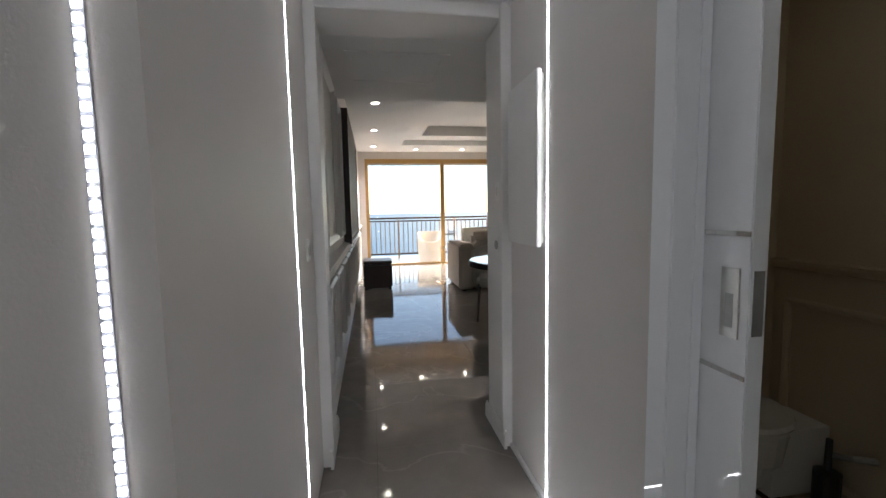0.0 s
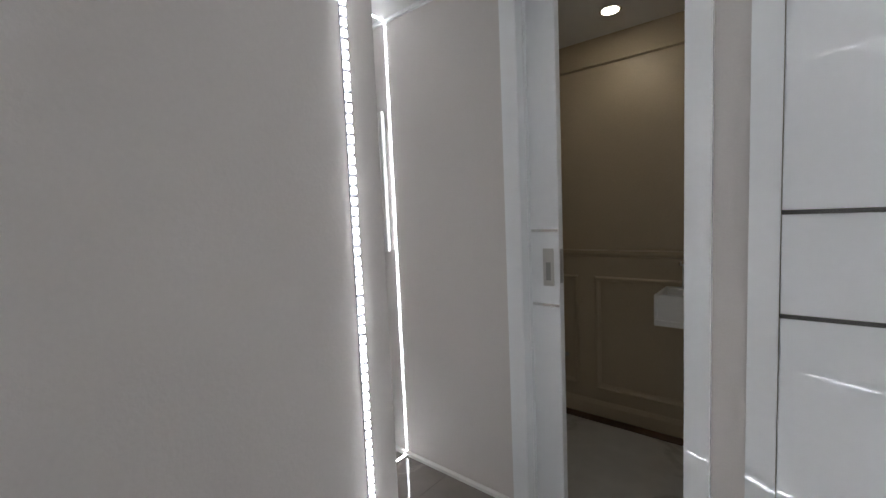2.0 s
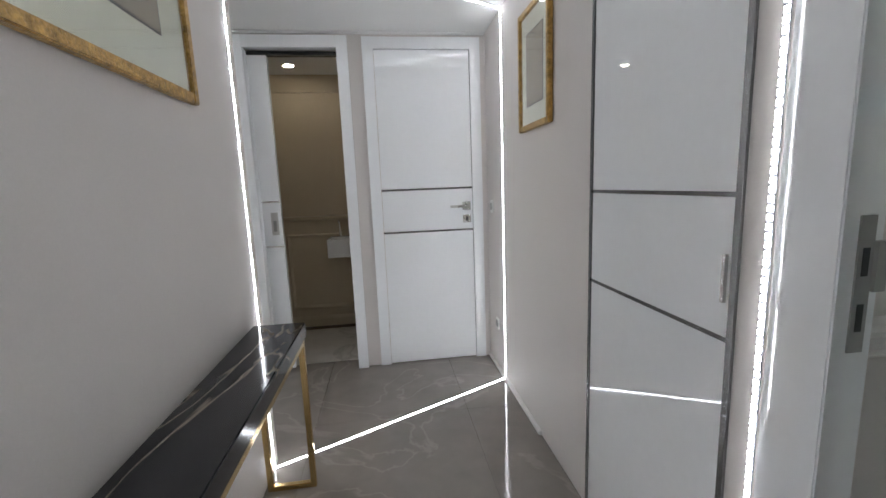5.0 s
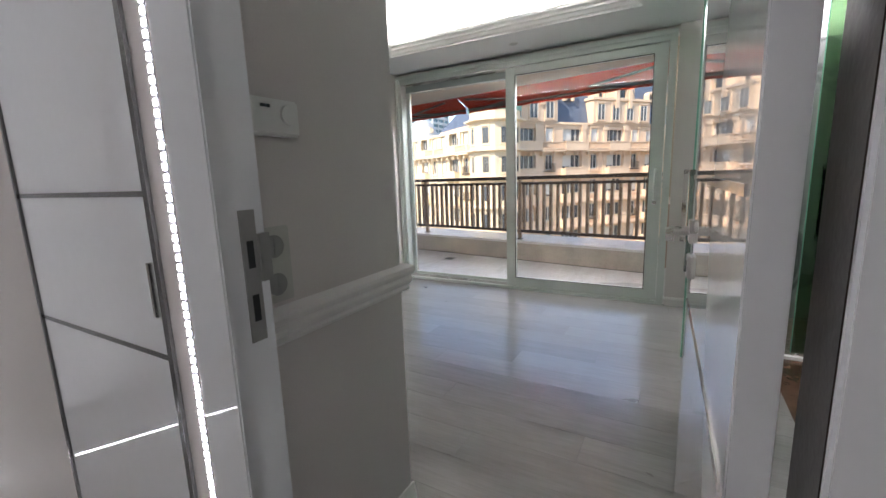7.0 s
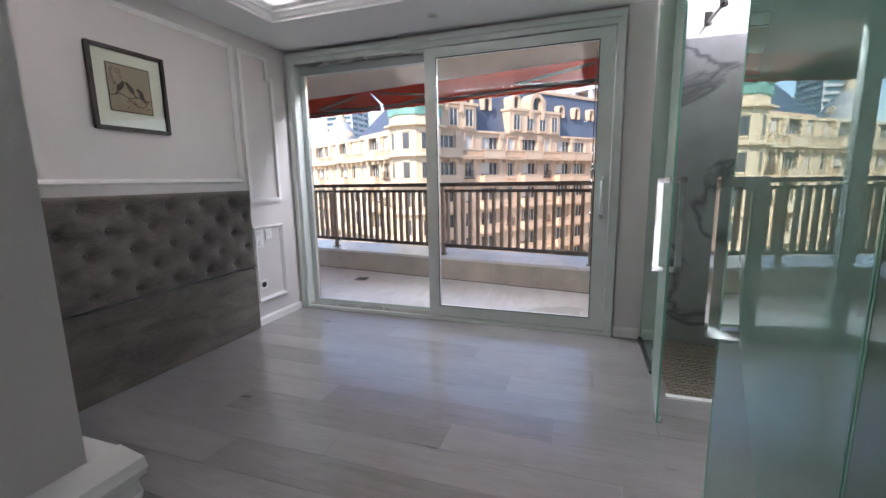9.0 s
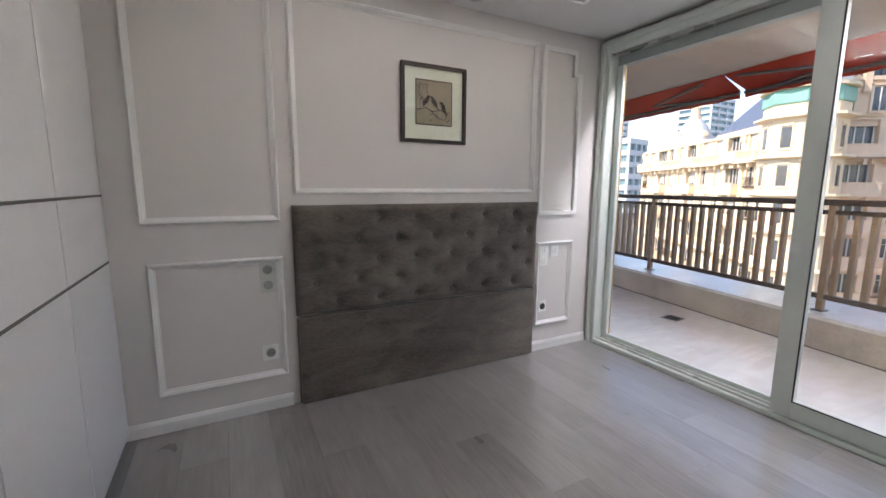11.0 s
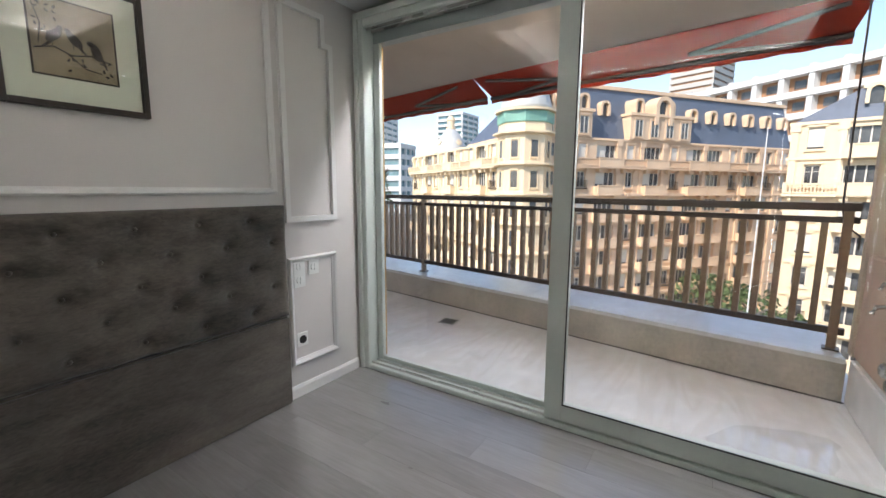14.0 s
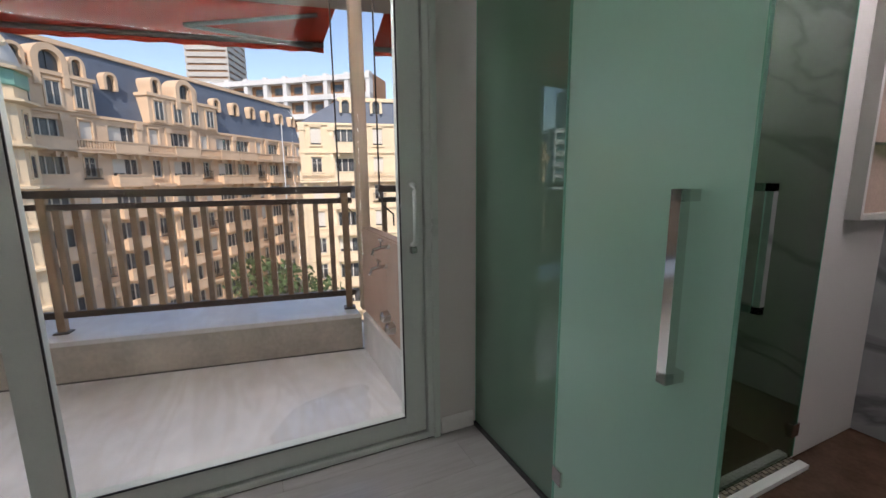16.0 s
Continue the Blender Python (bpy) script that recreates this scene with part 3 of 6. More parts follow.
cornice()
for k, b in enumerate(((RX0 + 0.02, RX1 - 0.02, RY0 + 0.012, RY0 + 0.05, BC + 0.092, BC + 0.10), (RX0 + 0.02, RX1 - 0.02, RY1 - 0.05, RY1 - 0.012, BC + 0.092, BC + 0.10),
                       (RX0 + 0.012, RX0 + 0.05, RY0 + 0.06, RY1 - 0.06, BC + 0.092, BC + 0.10), (RX1 - 0.05, RX1 - 0.012, RY0 + 0.06, RY1 - 0.06, BC + 0.092, BC + 0.10))):
    cv = thing("cove_light", "white LED cove light hidden behind the ceiling cornice", "cove light", pose(0, 0, 0), "cove lights")
    part("light_band", boxes(b), M_COVE, cv)

# hall ceiling edge along the north wall
structure("trim_ceiling", boxes((-0.03, 2.90, NW - 0.015, NW, 2.135, 2.15)), M_CEIL, "thin white ceiling edge", "trim")

# portal between hall corridor and living room
structure("portal", boxes((0.0, 0.29, CS, CS + 0.035, 0, 2.15), (0.0, 0.29, NW - 0.035, NW, 0, 2.15), (0.0, 0.29, CS + 0.035, NW - 0.035, 2.09, 2.15),
                          (0.27, 0.31, CS, CS + 0.05, 0, 2.15), (0.27, 0.31, NW - 0.05, NW, 0, 2.15)), M_TRIM, "grey painted portal framing the corridor", "portal", 0.004)
skirting("baseboard", 'x', -0.03, 0.33, NW - 0.035, -1, 0.09)
skirting("baseboard", 'x', -0.03, 0.33, CS + 0.035, 1, 0.09)
LIV = pose(0, 3.85, 0, 0, 0, 180)
for x0, x1 in ((0.12, 0.95), (1.15, 1.6)):
    wall_ring("panel_moulding", LIV, x0, x1, 1.0, 2.1, 0.05, 0.03)
for k in range(12):
    wall_ring("panel_moulding", LIV, 0.15 + 0.56 * k, 0.60 + 0.56 * k, 0.2, 0.78, 0.045, 0.03)
bm = bmesh.new()
prism(bm, [(3.85, 0.86), (3.875, 0.865), (3.885, 0.88), (3.89, 0.90), (3.90, 0.915), (3.85, 0.925)], 'x', -7.15, -0.03)
structure("chair_rail", bm, M_TRIM, "grey chair rail along the living room wall", "moulding")
structure("trim_hatch", boxes((-0.95, -0.35, 3.98, 4.02, 2.143, 2.15), (-0.95, -0.35, 4.58, 4.62, 2.143, 2.15), (-0.95, -0.91, 4.02, 4.58, 2.143, 2.15), (-0.39, -0.35, 4.02, 4.58, 2.143, 2.15),
                        (-0.90, -0.40, 4.03, 4.57, 2.145, 2.15)), M_CEIL, "flush ceiling access hatch", "hatch")

# ---- skirt of things: windows and doors ----


def bar_frame(name, x0, x1, y0, y1, z0, z1, w, material, parent, label="", bevel=0.003, sides="lrtb"):
    """Four bars round an opening in the plane x = const, each its own part."""
    made = []
    if "l" in sides:
        made.append(part("stile", boxes((x0, x1, y0, y0 + w, z0, z1)), material, parent, label, bevel))
    if "r" in sides:
        made.append(part("stile", boxes((x0, x1, y1 - w, y1, z0, z1)), material, parent, label, bevel))
    if "t" in sides:
        made.append(part("top_rail", boxes((x0, x1, y0 + w, y1 - w, z1 - w, z1)), material, parent, label, bevel))
    if "b" in sides:
        made.append(part("bottom_rail", boxes((x0, x1, y0 + w, y1 - w, z0, z0 + w)), material, parent, label, bevel))
    return made


def window_bedroom():
    w = thing("window_1", "wide greenish white sliding window onto the balcony", "window", pose(0.09, 0, 0))
    w["kind"] = "structure"
    fr = part("window_frame", boxes((6.44, 6.60, 2.05, 2.095, 0.0, 2.26), (6.44, 6.60, 4.715, 4.78, 0.0, 2.26), (6.44, 6.60, 2.095, 4.715, 2.195, 2.26), (6.44, 6.60, 2.095, 4.715, 0.0, 0.03)), M_FRAME, w, "", 0.004)
    part("moulding", boxes((6.425, 6.44, 2.04, 2.07, 0.0, 2.275), (6.425, 6.44, 4.75, 4.785, 0.0, 2.275), (6.425, 6.44, 2.07, 4.75, 2.235, 2.275)), M_FRAME, fr, "", 0.003)
    part("track", boxes((6.47, 6.475, 2.095, 4.715, 0.03, 0.045), (6.52, 6.525, 2.095, 4.715, 0.03, 0.045), (6.47, 6.475, 2.095, 4.715, 2.18, 2.195), (6.52, 6.525, 2.095, 4.715, 2.18, 2.195)), M_STEEL, fr, "aluminium sliding track")
    part("blind_box", boxes((6.53, 6.60, 3.46, 4.712, 2.115, 2.195)), M_GREYBOX, w, "grey roller blind box")
    part("jamb_liner", boxes((6.56, 6.60, 4.69, 4.714, 0.03, 2.11)), M_GOLDFR, w, "brown outer jamb strip")
    s1 = part("fixed_sash", boxes((6.53, 6.56, 4.665, 4.712, 0.045, 2.115), (6.53, 6.56, 3.46, 4.665, 0.045, 0.075), (6.53, 6.56, 3.42, 3.46, 0.045, 2.115)), M_FRAME, w, "", 0.003)
    p1 = part("pane", boxes((6.543, 6.549, 3.46, 4.665, 0.075, 2.115)), M_GLASS, s1, "clear glass pane")
    s2 = part("sliding_sash", boxes((6.455, 6.51, 3.40, 3.495, 0.035, 2.19), (6.455, 6.51, 2.10, 2.20, 0.035, 2.19), (6.455, 6.51, 2.20, 3.40, 0.035, 0.125), (6.455, 6.51, 2.20, 3.40, 2.115, 2.19)), M_FRAME, w, "", 0.004)
    p2 = part("pane", boxes((6.479, 6.485, 2.20, 3.40, 0.125, 2.115)), M_GLASS, s2, "clear glass pane")
    for p in (p1, p2):
        p.visible_shadow = False
    part("gasket", boxes((6.449, 6.455, 2.20, 2.206, 0.125, 2.115), (6.449, 6.455, 3.394, 3.40, 0.125, 2.115), (6.449, 6.455, 2.206, 3.394, 0.125, 0.131), (6.449, 6.455, 2.206, 3.394, 2.109, 2.115)), M_BLACK, s2, "black rubber gasket")
    bm = bmesh.new()
    tube(bm, [(6.455, 2.15, 0.92), (6.42, 2.15, 0.93), (6.41, 2.15, 0.95), (6.41, 2.15, 1.15), (6.42, 2.15, 1.17), (6.455, 2.15, 1.18)], 0.011, 8)
    h = part("handle", bm, M_FRAME, s2, "white sash handle", 0, True)
    part("lock", boxes((6.43, 6.455, 2.135, 2.165, 0.885, 0.915)), M_STEEL, s2, "metal lock below the handle", 0.004)
    return w


window_bedroom()


def window_living():
    w = thing("window_2", "gold framed sliding window towards the sea", "window")
    w["kind"] = "structure"
    part("window_frame", boxes((-7.26, -7.12, 4.0, 4.07, 0, 2.36), (-7.26, -7.12, 7.18, 7.3, 0, 2.36), (-7.26, -7.12, 4.07, 7.18, 2.26, 2.36), (-7.26, -7.12, 4.07, 7.18, 0, 0.03)), M_GOLDFR, w, "", 0.004)
    part("mullion", boxes((-7.24, -7.16, 5.68, 5.77, 0.03, 2.26)), M_GOLDFR, w, "", 0.004)
    for y0, y1 in ((4.07, 5.68), (5.77, 7.18)):
        p = part("pane", boxes((-7.206, -7.20, y0, y1, 0.03, 2.26)), M_GLASS, w, "clear glass pane")
        p.visible_shadow = False


window_living()


def lever(parent, x, z, y, out, reach, material=None):
    """A lever handle on a square rose with a lock rose below, standing proud of the face y towards out."""
    material = material or M_STEEL
    part("rose", boxes((x - 0.027, x + 0.027, min(y, y + 0.009 * out), max(y, y + 0.009 * out), z - 0.027, z + 0.027)), material, parent, "square brushed metal rose", 0.002)
    bm = bmesh.new()
    tube(bm, [(x, y + 0.009 * out, z), (x, y + 0.05 * out, z)], 0.011, 10)
    bx(bm, min(x, x + reach), max(x, x + reach), min(y + 0.042 * out, y + 0.058 * out), max(y + 0.042 * out, y + 0.058 * out), z - 0.008, z + 0.008)
    part("lever", bm, material, parent, "brushed metal lever", 0)
    lk = part("lock_rose", boxes((x - 0.027, x + 0.027, min(y, y + 0.009 * out), max(y, y + 0.009 * out), z - 0.112, z - 0.058)), material, parent, "square keyhole plate", 0.002)
    part("keyhole", boxes((x - 0.006, x + 0.006, min(y + 0.008 * out, y + 0.011 * out), max(y + 0.008 * out, y + 0.011 * out), z - 0.098, z - 0.072)), M_BLACK, lk, "dark keyhole")


def closed_door():
    d = thing("door_1", "closed white lacquered door with two metal inlay lines", "door", pose(2.2, 4.80, 0))
    d["kind"] = "structure"
    cas = part("casing", boxes((-0.068, 0.0, -0.035, 0.02, 0, 2.12), (0.60, 0.668, -0.035, 0.02, 0, 2.12), (0.0, 0.60, -0.035, 0.02, 2.05, 2.12)), M_LACQ, d, "", 0.001)
    part("leaf", boxes((0.002, 0.598, -0.024, 0.03, 0.006, 2.048)), M_LACQ, d, "", 0.002)
    for z in (1.185, 0.907):
        part("inlay", boxes((0.002, 0.598, -0.0265, -0.0235, z - 0.006, z + 0.006)), M_DARKMETAL, d, "dark shiny metal inlay line")
    lever(d, 0.557, 1.065, -0.024, -1, -0.115)
    return d


closed_door()


def sliding_door():
    d = thing("door_2", "white lacquered pocket door pulled partly out of the wall", "door", pose(1.44, 4.83, 0))
    d["kind"] = "structure"
    part("casing", boxes((-0.068, 0.0, -0.085, -0.03, 0, 2.12), (0.54, 0.608, -0.085, -0.03, 0, 2.12), (0.0, 0.54, -0.085, -0.03, 2.05, 2.12), (-0.012, 0.0, -0.03, -0.001, 0, 2.05), (-0.012, 0.0, 0.041, 0.085, 0, 2.05), (0.54, 0.552, -0.03, 0.085, 0, 2.05)), M_LACQ, d, "", 0.003)
    part("track", boxes((0.0, 0.54, -0.005, 0.045, 2.03, 2.05)), M_BLACK, d, "dark top track")
    lf = part("leaf", boxes((-0.5, 0.112, 0.0, 0.04, 0.012, 2.03)), M_LACQ, d, "", 0.002)
    for z in (1.142, 0.853):
        part("inlay", boxes((-0.4, 0.110, -0.0025, 0.0, z - 0.005, z + 0.005)), M_CHROME, d, "shiny metal inlay line")
    hd = part("flush_handle", boxes((0.048, 0.092, -0.004, 0.0, 0.928, 1.073)), M_STEEL, d, "brushed metal flush pull", 0.001)
    part("pull_slot", boxes((0.06, 0.08, -0.0045, -0.0035, 0.95, 1.02)), M_KNOB, hd, "dark recessed slot")
    part("edge_pull", boxes((0.112, 0.1135, 0.008, 0.032, 0.94, 1.07)), M_KNOB, d, "dark edge pull plate")
    return d


sliding_door()


def bedroom_door():
    hx, hy = 2.985, 1.916
    d = thing("door_3", "white lacquered bedroom door standing wide open", "door", pose(hx, hy, 0, 0, 0, 1.7))
    d["kind"] = "structure"
    part("leaf", boxes((0.0, 0.735, -0.036, 0.0, 0.01, 2.05)), M_LACQ, d, "", 0.002)
    for z in (1.16, 0.85):
        part("inlay", boxes((0.02, 0.735, 0.0, 0.0025, z - 0.006, z + 0.006)), M_CHROME, d, "shiny metal inlay line")
    lever(d, 0.685, 1.035, 0.0, 1, -0.12)
    lever(d, 0.685, 1.035, -0.036, -1, -0.12)
    part("latch_plate", boxes((0.735, 0.737, -0.029, -0.007, 0.92, 1.12)), M_STEEL, d, "metal latch plate on the door edge")
    for z in (0.22, 1.88):
        bm = bmesh.new()
        tube(bm, [(-0.008, 0.004, z - 0.045), (-0.008, 0.004, z + 0.045)], 0.008, 10)
        part("hinge", bm, M_STEEL, d, "metal hinge")
    f = thing("door_frame", "white lacquered frame of the bedroom doorway", "door frame")
    f["kind"] = "structure"
    part("casing", boxes((2.897, 2.904, 2.565, 2.662, 0, 2.15), (2.893, 2.904, 1.818, 1.868, 0, 2.15), (2.897, 2.904, 1.870, 2.565, 2.04, 2.15)), M_LACQ, f, "", 0.003)
    part("jamb", boxes((2.903, 2.988, 2.575, 2.678, 0, 2.08)), M_LACQ, f, "", 0.003)
    # Dark strip puts the shade of the hinge-side gap into colour.
    part("rebate", boxes((2.905, 2.983, 1.861, 1.868, 0, 2.05)), M_DARKWOOD, f, "dark brown strip for the shaded rebate gap behind the hinges")
    part("head", boxes((2.903, 2.988, 1.861, 2.575, 2.055, 2.079)), M_LACQ, f)
    st = part("strike_plate", boxes((2.94, 2.968, 2.572, 2.5755, 0.92, 1.14)), M_KNOB, f, "dark nickel strike plate")
    part("strike_lip", boxes((2.968, 2.988, 2.566, 2.5755, 1.02, 1.10)), M_KNOB, st)
    part("latch_hole", boxes((2.948, 2.96, 2.571, 2.5735, 1.045, 1.09)), M_BLACK, st)
    part("latch_hole", boxes((2.948, 2.96, 2.571, 2.5735, 0.955, 1.0)), M_BLACK, st)


bedroom_door()


# ---- LED strips ----
def led_strip(p, q, n_out, group="led strips", label="glowing white LED strip set into the wall"):
    """Diodes on a pale channel from p to q, on a surface whose outward normal is n_out."""
    p, q, o = Vector(p), Vector(q), Vector(n_out)
    d = q - p
    length = d.length
    x = d.normalized()
    y = o.cross(x)
    m = Matrix(((x.x, y.x, o.x, p.x), (x.y, y.y, o.y, p.y), (x.z, y.z, o.z, p.z), (0, 0, 0, 1)))
    t = thing("led_strip", label, "led strip", m, group)
    part("channel", boxes((0, length, -0.0075, 0.0075, -0.004, 0.0015)), M_LEDBASE, t, "pale strip channel")
    bm = bmesh.new()
    k, s = 0, 0.0165
    while (k + 1) * s < length:
        bx(bm, k * s + 0.003, k * s + 0.0125, -0.0045, 0.0045, 0.0015, 0.0035)
        k += 1
    tagged(part("light_band", bm, M_LED, t, "row of bright white diodes"), kind="stuff")


A_Y, B_Y, C_Y = 3.788, 4.405, 2.69
for x, y, ox in ((HX0, A_Y, 1), (HX1, B_Y, -1), (HX1, C_Y, -1), (HX0, 2.15, 1)):
    led_strip((x, y, 0.0), (x, y, HC), (ox, 0, 0))
led_strip((0.726, CS, 0), (0.726, CS, HC), (0, 1, 0))
led_strip((0.726, NW, 0), (0.726, NW, HC), (0, -1, 0))
for z, o in ((0.0, 1), (HC, -1)):
    lab = "glowing white LED strip set into the floor" if z == 0 else "glowing white LED strip set into the ceiling"
    led_strip((HX0, A_Y, z), (HX1, B_Y, z), (0, 0, o), "led strips", lab)
    led_strip((0.726, CS, z), (0.726, NW, z), (0, 0, o), "led strips", lab)
    led_strip((HX0, 2.15, z), (HX1, C_Y, z), (0, 0, o), "led strips", lab)


# ---- hall things ----
def console_table():
    t = thing("console_table", "black veined marble console table on a gold metal frame", "console table", pose(1.68, 2.45, 0))
    w, l, h = 0.20, 1.24, 0.69
    part("tabletop", boxes((0, w, 0, l, h - 0.06, h)), M_MARBLEBLK, t, "polished black marble slab", 0.004)
    b = 0.022
    for y in (0.03, l - 0.03 - b):
        for x in (0.004, w - b - 0.004):
            part("leg", boxes((x, x + b, y, y + b, 0.0, h - 0.06)), M_BRASS, t, "gold metal leg", 0.002)
        part("foot_rail", boxes((b + 0.004, w - b - 0.004, y, y + b, 0.0, b)), M_BRASS, t, "gold metal foot rail", 0.002)
    for x in (0.004, w - b - 0.004):
        part("side_rail", boxes((x, x + b, 0.03 + b, l - 0.03 - b, h - 0.06 - b, h - 0.06)), M_BRASS, t, "gold metal side rail", 0.002)


console_table()


def framed_print(name, label, m, w, h, fw, frame_mat, mount, pw, ph, blobs, depth=0.022, pz=0.0):
    """A framed print on a wall: local x along the wall, z up, -y out of the wall; its centre at the origin."""
    t = thing(name, label, "picture", m)
    part("frame", boxes((-w / 2, -w / 2 + fw, -depth, 0, -h / 2, h / 2), (w / 2 - fw, w / 2, -depth, 0, -h / 2, h / 2),
                        (-w / 2 + fw, w / 2 - fw, -depth, 0, h / 2 - fw, h / 2), (-w / 2 + fw, w / 2 - fw, -depth, 0, -h / 2, -h / 2 + fw)), frame_mat, t, "", 0.003)
    mt = part("mount", boxes((-w / 2 + fw, w / 2 - fw, -0.008, 0, -h / 2 + fw, h / 2 - fw)), mount, t, "pale paper mount")
    if pw:
        part("print_border", boxes((-pw / 2 - 0.006, pw / 2 + 0.006, -0.0095, -0.008, pz - ph / 2 - 0.006, pz + ph / 2 + 0.006)), M_DARKWOOD, mt, "thin dark border")
        part("print", boxes((-pw / 2, pw / 2, -0.0105, -0.0095, pz - ph / 2, pz + ph / 2)), M_PRINT, mt, "brown toned print")
        if blobs:
            bm = bmesh.new()
            for pts in blobs:
                vs = [bm.verts.new((x * pw, -0.0112, pz + z * ph)) for x, z in pts]
                bm.faces.new(vs)
            part("drawing", bm, M_INK, mt, "dark ink drawing of branches and leaves")
    g = part("glazing", boxes((-w / 2 + fw, w / 2 - fw, -0.0165, -0.0145, -h / 2 + fw, h / 2 - fw)), M_GLASS, t, "clear picture glass")
    g.visible_shadow = False
    return t


def stroke(pts, r):
    """A thin ink line as a chain of slim quads."""
    out = []
    for (x0, z0), (x1, z1) in zip(pts, pts[1:]):
        dx, dz = x1 - x0, z1 - z0
        n = math.hypot(dx, dz) or 1
        ux, uz = -dz / n * r, dx / n * r
        out.append([(x0 + ux, z0 + uz), (x0 - ux, z0 - uz), (x1 - ux * 0.7, z1 - uz * 0.7), (x1 + ux * 0.7, z1 + uz * 0.7)])
    return out


def leaf_blob(cx, cz, a, b, turn, n=9):
    return [(cx + a * math.cos(q) * math.cos(turn) - b * math.sin(q) * math.sin(turn), cz + a * math.cos(q) * math.sin(turn) + b * math.sin(q) * math.cos(turn))
            for q in (2 * math.pi * k / n for k in range(n))]


rng = random.Random(5)
ink = stroke([(-0.48, -0.18), (-0.25, -0.12), (-0.05, -0.2), (0.2, -0.15), (0.45, -0.22)], 0.012) + stroke([(-0.45, 0.4), (-0.38, 0.15), (-0.42, -0.1)], 0.01) + stroke([(-0.1, -0.18), (0.1, -0.35), (0.3, -0.38)], 0.009)
for cx, cz, tip in ((-0.24, 0.03, -2.4), (0.0, 0.02, 2.3), (0.26, -0.09, 1.9)):
    ink.append(leaf_blob(cx, cz, 0.125, 0.062, tip, 12))
    ink.append(leaf_blob(cx + 0.085 * (1 if tip > 0 else -1), cz - 0.13, 0.10, 0.018, tip))
    ink.append(leaf_blob(cx - 0.075 * (1 if tip > 0 else -1), cz + 0.105, 0.044, 0.04, 0))
    ink.extend(stroke([(cx - 0.02, cz - 0.05), (cx - 0.03, cz - 0.14)], 0.006))
for k in range(16):
    ink.append(leaf_blob(rng.uniform(-0.45, -0.2), rng.uniform(0.0, 0.45), 0.03, 0.015, rng.uniform(0, 3)))
for k in range(12):
    ink.append(leaf_blob(rng.uniform(-0.1, 0.45), rng.uniform(-0.42, -0.2), 0.03, 0.016, rng.uniform(0, 3)))

framed_print("picture_frame", "dark wood framed print of branches hung above the headboard", pose(5.142, BN - 0.003, 1.718), 0.435, 0.455, 0.022, M_DARKWOOD, M_PAPER, 0.235, 0.25, ink, 0.026, 0.01)
framed_print("gilt_picture", "gilt framed print hung on the hall wall", pose(HX1 - 0.003, 3.85, 1.70, 0, 0, -90), 0.37, 0.52, 0.025, M_GILT, M_PAPER, 0.19, 0.30, None)
framed_print("gilt_picture", "large gilt framed print above the console table", pose(HX0 + 0.003, 3.02, 1.81, 0, 0, 90), 0.78, 0.68, 0.03, M_GILT, M_PAPER, 0.46, 0.38, None)


def panel_box():
    t = thing("electric_panel", "flat white electrical panel door on the corridor wall", "panel", pose(0.53, NW, 1.39))
    part("door", boxes((-0.17, 0.17, -0.035, -0.014, -0.34, 0.34)), M_TRIM, t, "", 0.003)
    part("body", boxes((-0.16, 0.16, -0.014, -0.001, -0.325, 0.325)), M_GREYPL, t)


panel_box()


def rocker(name, label, m, w=0.082, h=0.082, rows=1, plate=None, knob=None, socket=False):
    """A wall plate with round switches or a socket: local -y out of the wall."""
    t = thing(name, label, "socket" if socket else "switch", m)
    part("plate", boxes((-w / 2, w / 2, -0.009, -0.0005, -h / 2, h / 2)), plate or M_PLASTIC, t, "", 0.003)
    for k in range(rows):
        z = (k - (rows - 1) / 2) * h / rows
        bm = bmesh.new()
        r = 0.024
        ringv = [[bm.verts.new((rr * math.cos(q * math.pi / 9), y, z + rr * math.sin(q * math.pi / 9))) for q in range(18)] for rr, y in ((r, -0.009), (r, -0.013), (r * 0.85, -0.0135))]
        for a, b in zip(ringv, ringv[1:]):
            for q in range(18):
                bm.faces.new((a[q], a[(q + 1) % 18], b[(q + 1) % 18], b[q]))
        bm.faces.new(ringv[-1])
        kn = part("socket_well" if socket else "button", bm, knob or M_GREYPL, t, "", 0, False)
        if socket:
            part("pin_hole", boxes((-0.012, -0.007, -0.0142, -0.0135, z - 0.003, z + 0.003)), M_BLACK, kn)
            part("pin_hole", boxes((0.007, 0.012, -0.0142, -0.0135, z - 0.003, z + 0.003)), M_BLACK, kn)
        else:
            part("button_line", boxes((-0.001, 0.001, -0.0145, -0.0135, z - r * 0.8, z + r * 0.8)), M_KNOB, kn)
    return t


rocker("light_switch", "grey double light switch above the socket", pose(4.16, BN, 0.748), 0.078, 0.168, 2, M_GREYPL, M_KNOB)
rocker("power_socket", "white wall socket with a dark well", pose(4.155, BN, 0.33), 0.082, 0.085, 1, M_PLASTIC, M_KNOB, True)
rocker("light_switch", "white double light switch beside the headboard", pose(6.055, BN, 0.735), 0.082, 0.165, 2, M_PLASTIC, M_PLASTIC)
rocker("light_switch", "white single light switch beside the headboard", pose(6.158, BN, 0.76), 0.078, 0.09, 1, M_PLASTIC, M_PLASTIC)
rocker("power_socket", "small white wall socket near the window", pose(6.058, BN, 0.34), 0.08, 0.082, 1, M_PLASTIC, M_BLACK, True)
rocker("light_switch", "pale grey double knob switch beside the doorway", pose(3.098, 2.71, 1.01), 0.088, 0.162, 2, M_GREYPL, M_KNOB)
